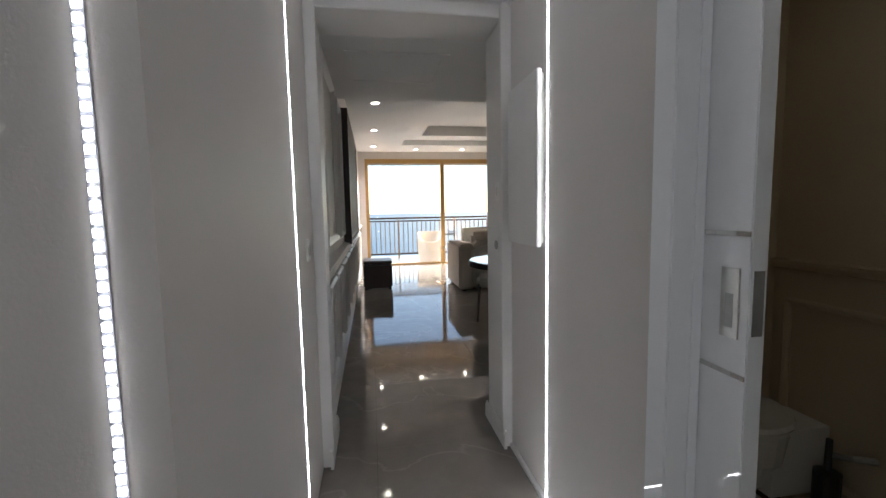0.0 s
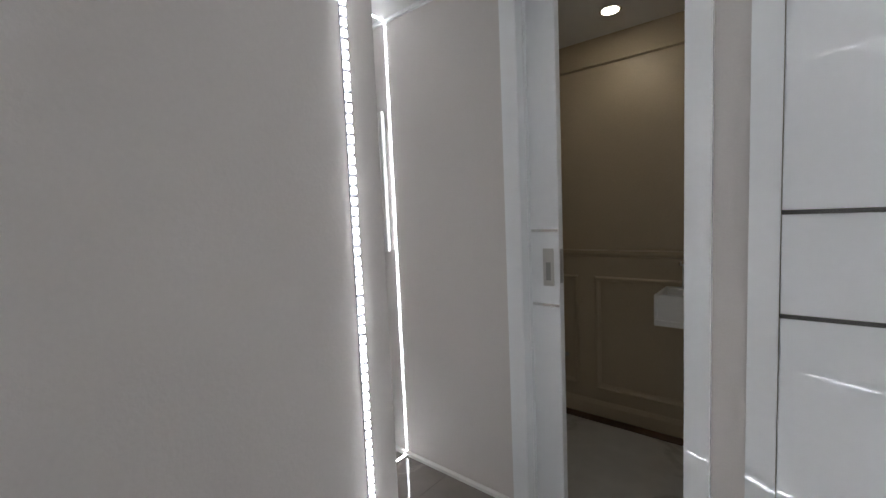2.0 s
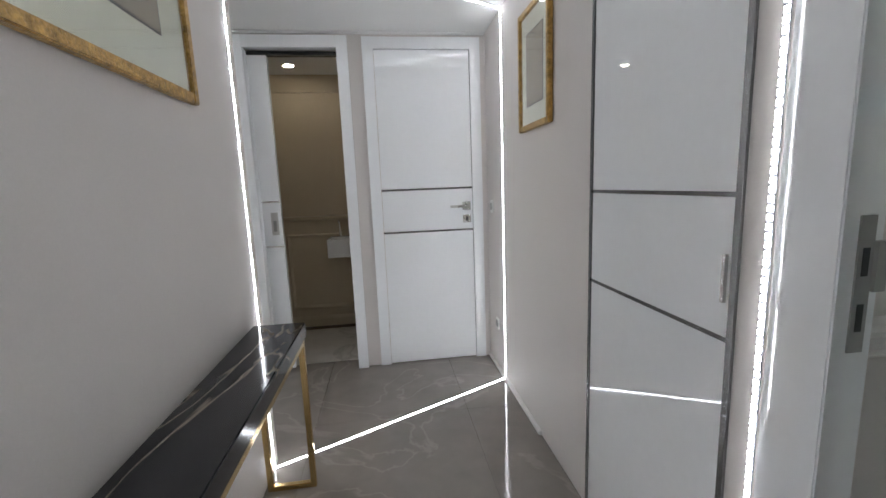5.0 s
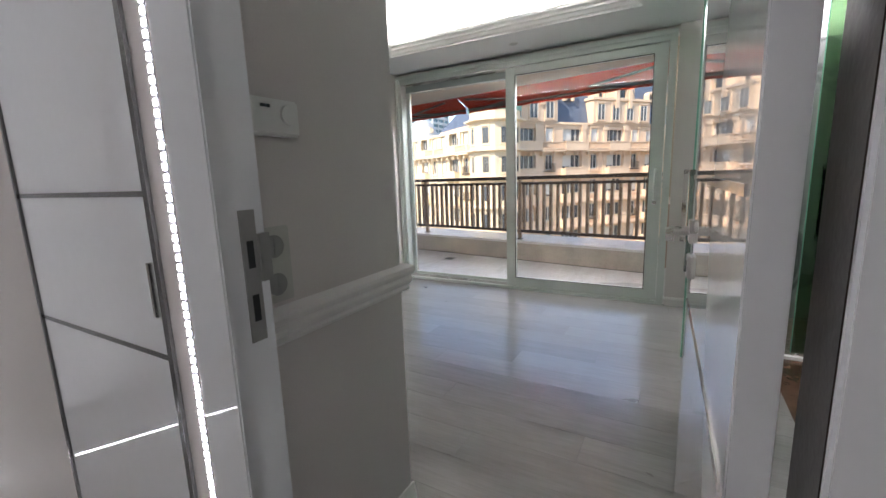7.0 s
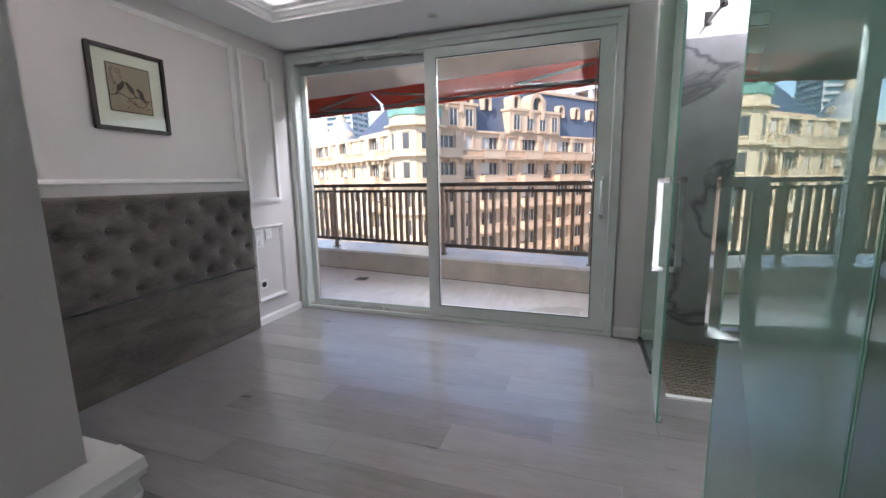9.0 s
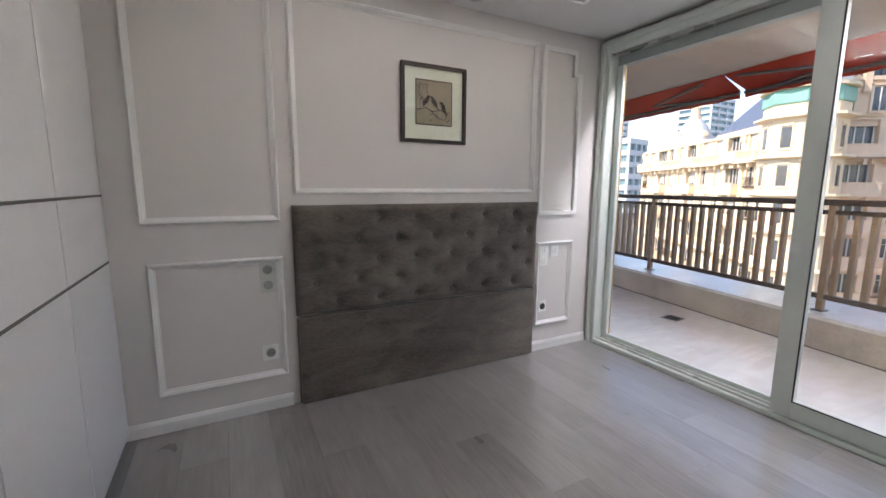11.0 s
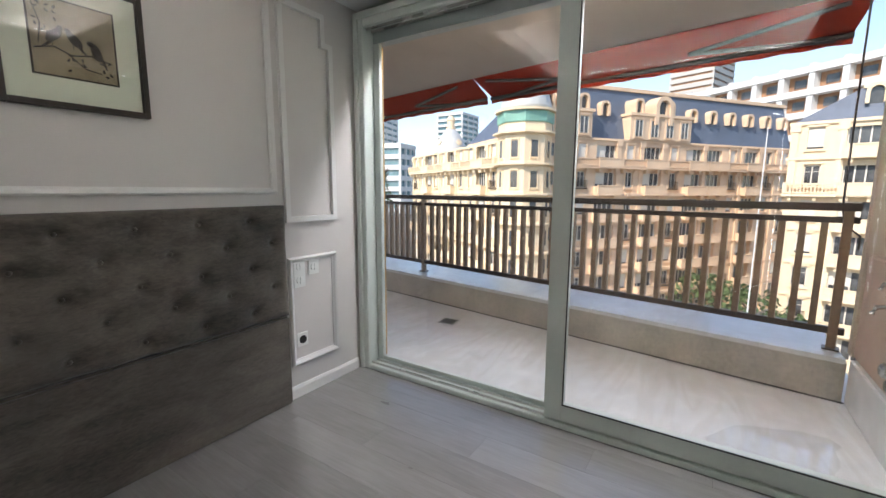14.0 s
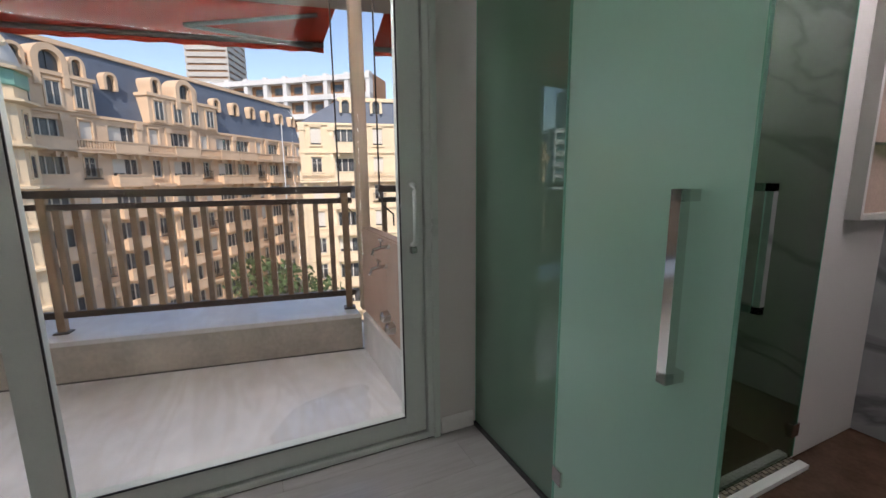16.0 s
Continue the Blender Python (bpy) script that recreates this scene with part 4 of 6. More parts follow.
rocker("light_switch", "small white switch near the closed door", pose(HX1, 4.652, 1.06, 0, 0, -90), 0.06, 0.082, 1, M_PLASTIC, M_GREYPL)
rocker("power_socket", "small white socket low on the hall wall", pose(HX1, 4.555, 0.308, 0, 0, -90), 0.06, 0.07, 1, M_PLASTIC, M_KNOB, True)
rocker("light_switch", "narrow white switch in the corridor", pose(0.49, CS, 1.05, 0, 0, 180), 0.06, 0.09, 1, M_PLASTIC, M_GREYPL)
rocker("light_switch", "white alarm keypad on the portal", pose(0.22, NW - 0.035, 1.29), 0.07, 0.09, 1, M_PLASTIC, M_PLASTIC)
rocker("light_switch", "grey switch below the keypad", pose(0.20, NW - 0.035, 1.02), 0.05, 0.085, 1, M_TRIM, M_KNOB)


def thermostat():
    t = thing("thermostat", "white room thermostat with dial and side vents", "thermostat", pose(3.115, 2.71, 1.31))
    part("case", boxes((-0.066, 0.066, -0.03, -0.0005, -0.036, 0.036)), M_PLASTIC, t, "", 0.005)
    bm = bmesh.new()
    ringv = [[bm.verts.new((0.036 + r * math.cos(q * math.pi / 12), y, 0.006 + r * math.sin(q * math.pi / 12))) for q in range(24)] for r, y in ((0.021, -0.03), (0.02, -0.036), (0.012, -0.0365))]
    for a, b in zip(ringv, ringv[1:]):
        for q in range(24):
            bm.faces.new((a[q], a[(q + 1) % 24], b[(q + 1) % 24], b[q]))
    bm.faces.new(ringv[-1])
    part("dial", bm, M_PLASTIC, t, "round white dial")
    part("slider", boxes((-0.03, -0.008, -0.0315, -0.03, 0.017, 0.023)), M_BLACK, t, "black slider slot")
    for k in range(7):
        part("vent", boxes((-0.0672, -0.0655, -0.026, -0.006, -0.024 + k * 0.0075, -0.0205 + k * 0.0075)), M_BLACK, t)


thermostat()


def grooved_cabinet(name, label, m, w, h, d, handle=True, groove=M_DARKMETAL, material=None):
    """A tall flat door on a carcass: local x along the front, -y out, with two inlaid lines."""
    t = thing(name, label, "wardrobe", m, "wardrobe doors")
    part("body", boxes((0.004, w - 0.004, 0.0, d, 0.004, h)), M_TRIM, t)
    dr = part("door", boxes((0.003, w - 0.003, -0.02, -0.001, 0.02, h - 0.006)), material or M_LACQ, t, "white lacquered door", 0.0015)
    for z in (1.17, 0.872):
        part("inlay", boxes((0.003, w - 0.003, -0.0215, -0.0198, z - 0.005, z + 0.005)), groove, dr, "thin dark metal line")
    if handle:
        part("handle", boxes((w - 0.02, w - 0.012, -0.028, -0.02, 0.95, 1.05)), M_STEEL, dr, "small metal edge pull")
    return t


# the hall's cabinet faces west
cab = grooved_cabinet("wardrobe_cabinet", "tall white lacquered cupboard door in the hall wall", pose(HX1 + 0.017, 3.335, 0, 0, 0, -90), 0.575, 2.13, 0.02)
# Solid dark strips paint in the shadow of the gaps beside the cupboard.
structure("trim_cupboard", boxes((2.897, 2.904, 3.335, 3.345, 0, 2.14), (2.897, 2.904, 2.745, 2.76, 0, 2.14)), M_DARKMETAL, "thin dark strip imitating the shadow gap beside the cupboard", "trim")
# the bedroom's wardrobe faces east
for k in range(3):
    grooved_cabinet("wardrobe_cabinet", "tall white bedroom wardrobe unit with dark inlaid lines", pose(3.48, 3.09 + 0.5675 * k, 0.012, 0, 0, 90), 0.5675, 2.285, 0.33, False)
structure("trim_wardrobe", boxes((3.10, 3.49, 2.80, 3.088, 0, 2.31)), M_TRIM, "plain filler beside the wardrobe", "trim")
structure("plinth_wardrobe", boxes((3.12, 3.475, 3.09, 4.792, 0, 0.012)), M_STEEL, "low metal wardrobe plinth", "plinth")

# ---- toilet ----
def washbasin():
    t = thing("washbasin", "small white rectangular wall washbasin", "washbasin", pose(1.90, 5.74, 0))
    bm = bmesh.new()
    x0, x1, y0, y1, z0, z1, w = -0.17, 0.175, -0.26, 0.0, 0.65, 0.80, 0.018
    bx(bm, x0, x1, y0, y1, z0, z0 + 0.03)
    for b in ((x0, x0 + w, y0, y1), (x1 - w, x1, y0, y1), (x0 + w, x1 - w, y0, y0 + w), (x0 + w, x1 - w, y1 - 0.06, y1)):
        bx(bm, *b, z0 + 0.03, z1)
    part("basin", bm, M_PORC, t, "", 0.003)
    bm = bmesh.new()
    tube(bm, [(-0.08, -0.035, 0.80), (-0.08, -0.035, 0.92), (-0.08, -0.06, 0.94), (-0.08, -0.13, 0.935)], 0.011, 10)
    part("tap", bm, M_CHROME, t, "chrome tap", 0, True)


washbasin()


def toilet():
    t = thing("toilet", "white wall hung toilet bowl", "toilet", pose(0.87, 5.50, 0))
    bm = bmesh.new()
    lathe(bm, [(0.10, 0.12), (0.14, 0.16), (0.175, 0.26), (0.185, 0.37), (0.18, 0.385)], 0, 0, 28)
    bx(bm, -0.17, 0.17, 0.0, 0.24, 0.14, 0.385)
    part("bowl", bm, M_PORC, t)
    bm = bmesh.new()
    lathe(bm, [(0.188, 0.386), (0.192, 0.395), (0.185, 0.41), (0.10, 0.413)], 0, 0, 28)
    part("lid", bm, M_PORC, t)
    s = thing("toilet_brush", "dark toilet brush holder on the wall", "brush holder", pose(1.16, 5.72, 0.32))
    bm = bmesh.new()
    tube(bm, [(-0.06, -0.05, 0.0), (0.0, -0.04, 0.02), (0.03, 0.015, 0.02)], 0.012, 8)
    part("bracket", bm, M_KNOB, s)
    bm = bmesh.new()
    lathe(bm, [(0.035, -0.3), (0.04, -0.29), (0.04, -0.06), (0.012, -0.05), (0.01, 0.06)], -0.06, -0.06, 16)
    part("holder", bm, M_BLACK, s)


toilet()
WC = pose(0, 5.74, 0)
for x0, x1, z0, z1 in ((0.85, 1.26, 0.165, 0.83), (1.36, 2.0, 0.165, 0.83)):
    wall_ring("panel_moulding", WC, x0, x1, z0, z1, 0.03, 0.015, M_WCWALL, "beige panel moulding in the toilet")
bm = bmesh.new()
prism(bm, [(5.74, 0.945), (5.725, 0.95), (5.715, 0.965), (5.712, 0.98), (5.74, 0.985)], 'x', 0.8, 2.08)
structure("chair_rail", bm, M_WCWALL, "beige chair rail in the toilet", "moulding")
bm = bmesh.new()
prism(bm, [(5.74, 2.0), (5.722, 2.005), (5.718, 2.02), (5.69, 2.10), (5.68, 2.13), (5.74, 2.13)], 'x', 0.8, 2.08)
structure("cornice", bm, M_WCWALL, "beige cornice in the toilet", "cornice")
structure("trim_border", boxes((0.8, 2.08, 5.66, 5.725, -0.006, 0.0)), M_BROWNTRIM, "dark brown stone border on the toilet floor", "trim")
skirting("baseboard", 'x', 0.8, 2.08, 5.74, -1, 0.09, M_WCWALL, "beige toilet skirting")


def downlight(x, y, z, r=0.035, label="small round recessed ceiling spotlight", rim=None, lamp=None):
    t = thing("downlight", label, "downlight", pose(x, y, z), "recessed spotlights")
    bm = bmesh.new()
    lathe(bm, [(r * 1.25, 0.0), (r * 1.25, -0.004), (r, -0.005), (r * 0.98, 0.0)], 0, 0, 20)
    part("rim", bm, rim or M_CHROME, t)
    bm = bmesh.new()
    lathe(bm, [(r * 0.9, -0.001), (r * 0.9, -0.0055), (r * 0.5, -0.006)], 0, 0, 20)
    part("lamp", bm, lamp or M_SPOT, t, "glowing lamp face")


downlight(1.566, 5.411, 2.13, 0.04)
for x, y in ((-3.0, 4.2), (-4.7, 4.2), (-6.4, 4.2), (-6.75, 5.1), (-6.75, 6.1)):
    downlight(x, y, 2.52, 0.045)

# ---- bedroom things ----
def headboard():
    t = thing("headboard", "dark grey velvet headboard, button tufted above a plain lower panel", "headboard", pose(4.295, BN - 0.003, 0))
    w, d = 1.655, 0.06
    z0, z1 = 0.52, 1.126
    buttons = []
    rows = 5
    dx, dz = 0.245, 0.118
    for r in range(rows):
        off = 0.2275 if r % 2 == 0 else 0.105
        x = off
        while x < w - 0.03:
            buttons.append((x, z1 - 0.075 - r * dz))
            x += dx
    nx, nz = 132, 50
    bm = bmesh.new()
    grid = []
    for j in range(nz + 1):
        row = []
        for i in range(nx + 1):
            x, z = w * i / nx, z0 + (z1 - z0) * j / nz
            e = min(x, w - x, z1 - z, z - z0)
            edge = 0.022 * (1 - min(e / 0.03, 1.0)) ** 2
            dent = 0.0
            for bx_, bz_ in buttons:
                q = math.hypot(x - bx_, z - bz_)
                if q < 0.12:
                    dent = max(dent, 0.022 * math.exp(-(q / 0.020) ** 2) + 0.019 * math.exp(-(q / 0.060) ** 2))
            wob = 0.004 * noise.noise((x * 5, z * 5, 1.3)) + 0.002 * noise.noise((x * 19, z * 19, 4))
            row.append(bm.verts.new((x, -d + edge + dent + wob, z)))
        grid.append(row)
    for j in range(nz):
        for i in range(nx):
            bm.faces.new((grid[j][i], grid[j][i + 1], grid[j + 1][i + 1], grid[j + 1][i]))
    rim = grid[0] + [r[-1] for r in grid[1:]] + grid[-1][-2::-1] + [r[0] for r in grid[-2:0:-1]]
    back = [bm.verts.new((v.co.x, 0, v.co.z)) for v in rim]
    for k in range(len(rim)):
        bm.faces.new((rim[k], back[k], back[(k + 1) % len(rim)], rim[(k + 1) % len(rim)]))
    top = part("tufted_panel", bm, M_VELVET, t, "button tufted velvet panel", 0, True)
    for x, z in buttons:
        bm = bmesh.new()
        bmesh.ops.create_uvsphere(bm, u_segments=8, v_segments=5, radius=0.009)
        for v in bm.verts:
            v.co = Vector((x + v.co.x, -d + 0.024 + v.co.y * 0.6, z + v.co.z))
        part("button", bm, M_VELVET, top, "", 0, True)
    part("lower_panel", boxes((0, w, -0.042, 0, 0.0, z0 - 0.006)), M_VELVET, t, "plain velvet lower panel", 0.01)


headboard()
downlight(5.345, 4.66, BC, 0.04, "small square spotlight in the bedroom soffit, unlit", M_TRIM, M_GREYPL)
downlight(6.25, 3.31, BC, 0.035, "small white sensor in the window soffit", M_TRIM, M_GREYPL)

# ---- bathroom glass ----
def d_handle(parent, x, y, z0, z1, out, reach=0.055):
    s = 0.013
    y1 = y + reach * out
    bm = boxes((x - s, x + s, min(y1, y1 - 2 * s * out), max(y1, y1 - 2 * s * out), z0, z1), (x - s, x + s, min(y, y1), max(y, y1), z0, z0 + 2 * s), (x - s, x + s, min(y, y1), max(y, y1), z1 - 2 * s, z1))
    part("handle", bm, M_CHROME, parent, "square chrome pull handle", 0)


def glass_pane(name, label, m, w, material, handle_x=None, h=2.28, z0=0.02, group="glass bathroom panes"):
    t = thing(name, label, "glass door" if handle_x is not None else "glass pane", m, group)
    p = part("pane", boxes((0.004, w - 0.004, -0.004, 0.004, z0, h)), material, t, "green tinted glass")
    part("edge", boxes((0.0, 0.004, -0.005, 0.005, z0, h)), M_GLASSEDGE, p, "dark green polished edge")
    part("edge", boxes((w - 0.004, w, -0.005, 0.005, z0, h)), M_GLASSEDGE, p, "dark green polished edge")
    if handle_x is not None:
        d_handle(t, handle_x, 0.004, 0.735, 1.175, 1)
        d_handle(t, handle_x, -0.004, 0.735, 1.175, -1)
        for z in (0.12, 2.1):
            part("hinge", boxes((0.0 if handle_x > w / 2 else w - 0.05, 0.05 if handle_x > w / 2 else w, -0.014, 0.014, z, z + 0.06)), M_CHROME, t, "chrome hinge clamp", 0.002)
        bm = bmesh.new()
        lathe(bm, [(0.002, 0.004), (0.011, 0.006), (0.013, 0.016), (0.011, 0.026), (0.002, 0.03)], w - 0.03 if handle_x > w / 2 else 0.03, 0.016, 12)
        part("floor_stop", bm, M_CHROME, t, "small round chrome foot", 0, True)
    return t


glass_pane("glass_pane", "fixed green glass pane beside the window wall", pose(5.955, GY, 0), 0.58, M_DIMGL)
structure("glass_channel", boxes((5.955, 6.535, GY - 0.015, GY + 0.015, 0.0, 0.019)), M_BLACK, "black floor channel under the glass", "trim")
glass_pane("glass_door", "frosted green glass door ajar, with chrome pull handles", pose(5.95, GY, 0, 0, 0, 174), 0.585, M_ETCHED, 0.47)
glass_pane("glass_door", "frosted green glass door with chrome pull handles", pose(4.12, GY, 0, 0, 0, 4), 0.55, M_FROST, 0.49)
glass_pane("glass_pane", "fixed green glass pane behind the bedroom door", pose(3.74, GY, 0), 0.375, M_DIMGL)
glass_pane("shower_door", "clear green glass shower door with a chrome handle", pose(5.725, 0.755, 0, 0, 0, 90), 0.55, M_GREENGL, 0.475)
structure("shower_sill", boxes((5.665, 5.70, 0.747, GY - 0.03, -0.008, 0.012)), M_PLASTIC, "white shower threshold strip", "trim")
bm = bmesh.new()
tube(bm, [(5.5, 1.62, 2.06), (6.48, 1.62, 2.06)], 0.012, 10)
sb = thing("shower_rail", "chrome stabilising rail across the shower top", "rail")
part("bar", bm, M_CHROME, sb)
for x in (6.0, 6.3):
    part("clamp", boxes((x - 0.015, x + 0.015, 1.60, 1.64, 2.04, 2.12)), M_CHROME, sb, "", 0.003)
sl = thing("shower_light", "white LED line in the shower ceiling", "ceiling light")
part("light_band", boxes((6.42, 6.46, 0.8, 1.75, 2.298, 2.309)), M_BATHLED, sl)
sl2 = thing("bath_light", "white LED line in the bathroom ceiling", "ceiling light")
part("light_band", boxes((4.4, 5.5, 0.56, 0.66, 2.298, 2.309)), M_BATHLED, sl2)
nb = thing("niche_shelf", "warm brown niche with two glass shelves", "shelf", pose(5.73, 0.42, 0, 0, 0, 90))
part("back", boxes((-0.17, 0.17, 0.001, 0.012, 1.04, 1.9)), M_PINK, nb, "brown niche back")
part("surround", boxes((-0.19, -0.17, 0.001, 0.05, 1.02, 1.92), (0.17, 0.19, 0.001, 0.05, 1.02, 1.92), (-0.17, 0.17, 0.001, 0.05, 1.02, 1.04), (-0.17, 0.17, 0.001, 0.05, 1.9, 1.92)), M_WALL, nb, "pale niche edge")
for z in (1.31, 1.58):
    part("shelf", boxes((-0.168, 0.168, 0.012, 0.048, z, z + 0.01)), M_GREENGL, nb, "glass shelf")

# mosaic of the shower floor
mos = structure("floor_shower", boxes((5.70, 6.54, 0.747, GY - 0.03, -0.008, -0.002)), M_GROUT, "pebble mosaic shower floor", "floor")
bm = bmesh.new()
for i in range(33):
    for j in range(41):
        x, y = 5.704 + i * 0.0255 + (0.0127 if j % 2 else 0), 0.752 + j * 0.026
        if x + 0.022 < 6.538 and y + 0.02 < GY - 0.032:
            bx(bm, x, x + 0.021, y, y + 0.0205, -0.002, 0.003 + 0.002 * ((i * 7 + j * 3) % 3))
tagged(part("mosaic_chips", bm, M_MOSAIC, mos), kind="stuff")

# ---- balcony things ----
def railing(name, label, m, length, post_at, spacing=0.097, h0=0.285, low=0.40, high=1.15, flat=0.034):
    """A slatted railing along local x, standing at height h0."""
    t = thing(name, label, "railing", m)
    part("top_rail", boxes((0, length, -0.03, 0.03, high - 0.045, high)), M_RAIL, t, "", 0.005)
    part("upper_rail", boxes((0, length, -0.012, 0.012, high - 0.115, high - 0.08)), M_RAIL, t, "", 0.002)
    part("lower_rail", boxes((0, length, -0.018, 0.018, low - 0.02, low + 0.02)), M_RAIL, t, "", 0.002)
    me = None
    x = 0.05
    while x < length - 0.03:
        if all(abs(x - p) > 0.05 for p in post_at):
            if me is None:
                ob = part("baluster", boxes((-flat / 2, flat / 2, -0.020, 0.020, low + 0.02, high - 0.115)), M_SLAT, t)
                me = ob.data
            else:
                ob = new("baluster", me)
                ob.parent = t
            ob.location = (x, 0, 0)
        x += spacing
    for p in post_at:
        ps = part("post", boxes((p - 0.022, p + 0.022, -0.022, 0.022, h0 + 0.012, high - 0.035)), M_SLAT, t, "", 0.003)
        part("base_plate", boxes((p - 0.04, p + 0.04, -0.04, 0.04, h0, h0 + 0.01)), M_RAIL, ps, "", 0.002)
    return t


ang = math.degrees(math.atan2(1, 0.165))
L = math.hypot(1, 0.165)
railing("railing", "dark brown slatted metal balcony railing on the parapet", pose(rail_x(2.13), 2.13, 0, 0, 0, ang), 6.6 * L, [0.05, 1.765, 3.475, 5.19])
railing("railing", "dark brown railing of the next balcony", pose(rail_x(-1.2), -1.2, 0, 0, 0, ang), 3.15 * L, [3.0 * L, 1.4])
structure("parapet_beyond", boxes((7.05, 8.05, -1.2, 2.0, -0.2, 0.284)), M_PARAPET, "stone parapet of the next balcony", "parapet")
railing("railing", "dark railing along the sea side balcony", pose(-8.75, 3.2, -0.27, 0, 0, 90), 4.7, [0.1, 1.6, 3.1, 4.6], 0.12, 0.25, 0.36, 1.32, 0.02)

col = thing("balcony_post", "tall beige painted post beside the side wall", "post", pose(7.725, 2.07, 0.285))
part("shaft", boxes((-0.035, 0.035, -0.04, 0.04, 0.0, 2.135)), M_SLAB, col, "", 0.004)


def floor_drain():
    t = thing("floor_drain", "small square dark metal floor drain", "drain", pose(7.64, 4.775, 0.02, 0, 0, 6))
    part("rim", boxes((-0.075, -0.065, -0.075, 0.075, 0, 0.006), (0.065, 0.075, -0.075, 0.075, 0, 0.006), (-0.065, 0.065, -0.075, -0.065, 0, 0.006), (-0.065, 0.065, 0.065, 0.075, 0, 0.006)), M_KNOB, t)
    part("tray", boxes((-0.065, 0.065, -0.065, 0.065, 0, 0.002)), M_BLACK, t)
    for k in range(6):
        part("grate_bar", boxes((-0.065, 0.065, -0.06 + k * 0.022, -0.05 + k * 0.022, 0.002, 0.005)), M_BLACK, t)


floor_drain()


def wall_tap(x, z):
    t = thing("garden_tap", "weathered metal garden tap on the pink wall", "tap", pose(x, 2.10, z))
    bm = bmesh.new()
    tube(bm, [(0, 0, 0), (0, 0.05, 0), (0, 0.09, -0.01), (0, 0.10, -0.04)], 0.011, 10)
    part("spout", bm, M_STEEL, t)
    bm = bmesh.new()
    tube(bm, [(0, 0.05, 0.0), (0, 0.05, 0.035)], 0.006, 8)
    bx(bm, -0.03, 0.03, 0.043, 0.057, 0.033, 0.042)
    part("cross_handle", bm, M_STEEL, t)


wall_tap(7.035, 0.835)
wall_tap(7.095, 0.715)


def outlet(x, z):
    t = thing("outdoor_socket", "round grey outdoor socket above the kerb", "socket", pose(x, 2.10, z))
    bm = bmesh.new()
    n = 14
    ringv = [[bm.verts.new((r * math.cos(2 * math.pi * q / n), y, r * math.sin(2 * math.pi * q / n))) for q in range(n)] for r, y in ((0.035, 0), (0.033, 0.04), (0.02, 0.05))]
    for a, b in zip(ringv, ringv[1:]):
        for q in range(n):
            bm.faces.new((a[q], a[(q + 1) % n], b[(q + 1) % n], b[q]))
    bm.faces.new(ringv[-1])
    part("cap", bm, M_STEEL, t)


outlet(7.09, 0.425)
outlet(7.0, 0.385)


def edge_x(y):
    return 8.20 + 0.175 * (y - 2.10)


def awning(y0, y1, arms):
    """A rolled-in red awning sloping down from the balcony's edge."""
    t = thing("awning", "red cloth awning with folding metal arms below the balcony ceiling", "awning", pose(0, 0, 0), "red awnings")
    bm = bmesh.new()
    n = 24
    for dz in (0.0, 0.006):
        a, b = [], []
        for k in range(n + 1):
            y = y0 + (y1 - y0) * k / n
            sag = 0.015 * math.sin(k / n * math.pi) + 0.006 * noise.noise((y * 3, 0, 0))
            a.append(bm.verts.new((edge_x(y) - 0.02, y, 2.415 - dz)))
            yl = y + 0.025 * (1 - 2 * k / n)
            b.append(bm.verts.new((edge_x(yl) + 0.38, yl, 2.30 - sag - dz)))
        for k in range(n):
            bm.faces.new((a[k], a[k + 1], b[k + 1], b[k]))
    part("cloth", bm, M_AWNING, t, "red awning cloth")
    bm = bmesh.new()
    for k in range(n):
        ya, yb = y0 + 0.025 + (y1 - y0 - 0.05) * k / n, y0 + 0.025 + (y1 - y0 - 0.05) * (k + 1) / n
        v = [bm.verts.new(p) for p in ((edge_x(ya) + 0.38, ya, 2.30), (edge_x(yb) + 0.38, yb, 2.30), (edge_x(yb) + 0.39, yb, 2.225 - 0.01 * (k % 2)), (edge_x(ya) + 0.39, ya, 2.225 - 0.01 * ((k + 1) % 2)))]
        bm.faces.new(v)
    part("valance", bm, M_AWNING, t, "red hanging valance")
    bm = bmesh.new()
    tube(bm, [(edge_x(y0) + 0.37, y0 + 0.025, 2.27), (edge_x(y1) + 0.37, y1 - 0.025, 2.27)], 0.02, 8)
    part("front_bar", bm, M_AWARM, t, "dark metal front bar", 0, True)
    for ya, yb in arms:
        for p, q in (((edge_x(ya) + 0.0, ya, 2.37), (edge_x(yb) + 0.2, yb, 2.30)), ((edge_x(yb) + 0.2, yb, 2.30), (edge_x(ya) + 0.34, ya, 2.245))):
            bm = bmesh.new()
            tube(bm, [p, q], 0.016, 8)
            part("arm", bm, M_AWARM, t, "folding metal arm", 0, True)


awning(5.155, 9.0, ((5.40, 6.25), (8.8, 8.0)))
awning(2.10, 5.15, ((5.0, 4.2), (2.22, 3.1)))
awning(-1.1, 1.75, ((1.6, 0.8),))
for x in (7.86, 7.62):
    c = thing("awning_crank", "thin dark hanging awning crank rod", "crank rod")
    bm = bmesh.new()
    yy = 2.20 if x > 7.8 else 1.98
    tube(bm, [(x, yy, 2.40), (x - 0.01, yy, 1.12), (x - 0.02, yy - 0.02, 1.02), (x - 0.02, yy - 0.09, 0.96), (x - 0.02, yy - 0.09, 0.88)], 0.006, 6)
    part("rod", bm, M_AWARM, c)
bm = bmesh.new()
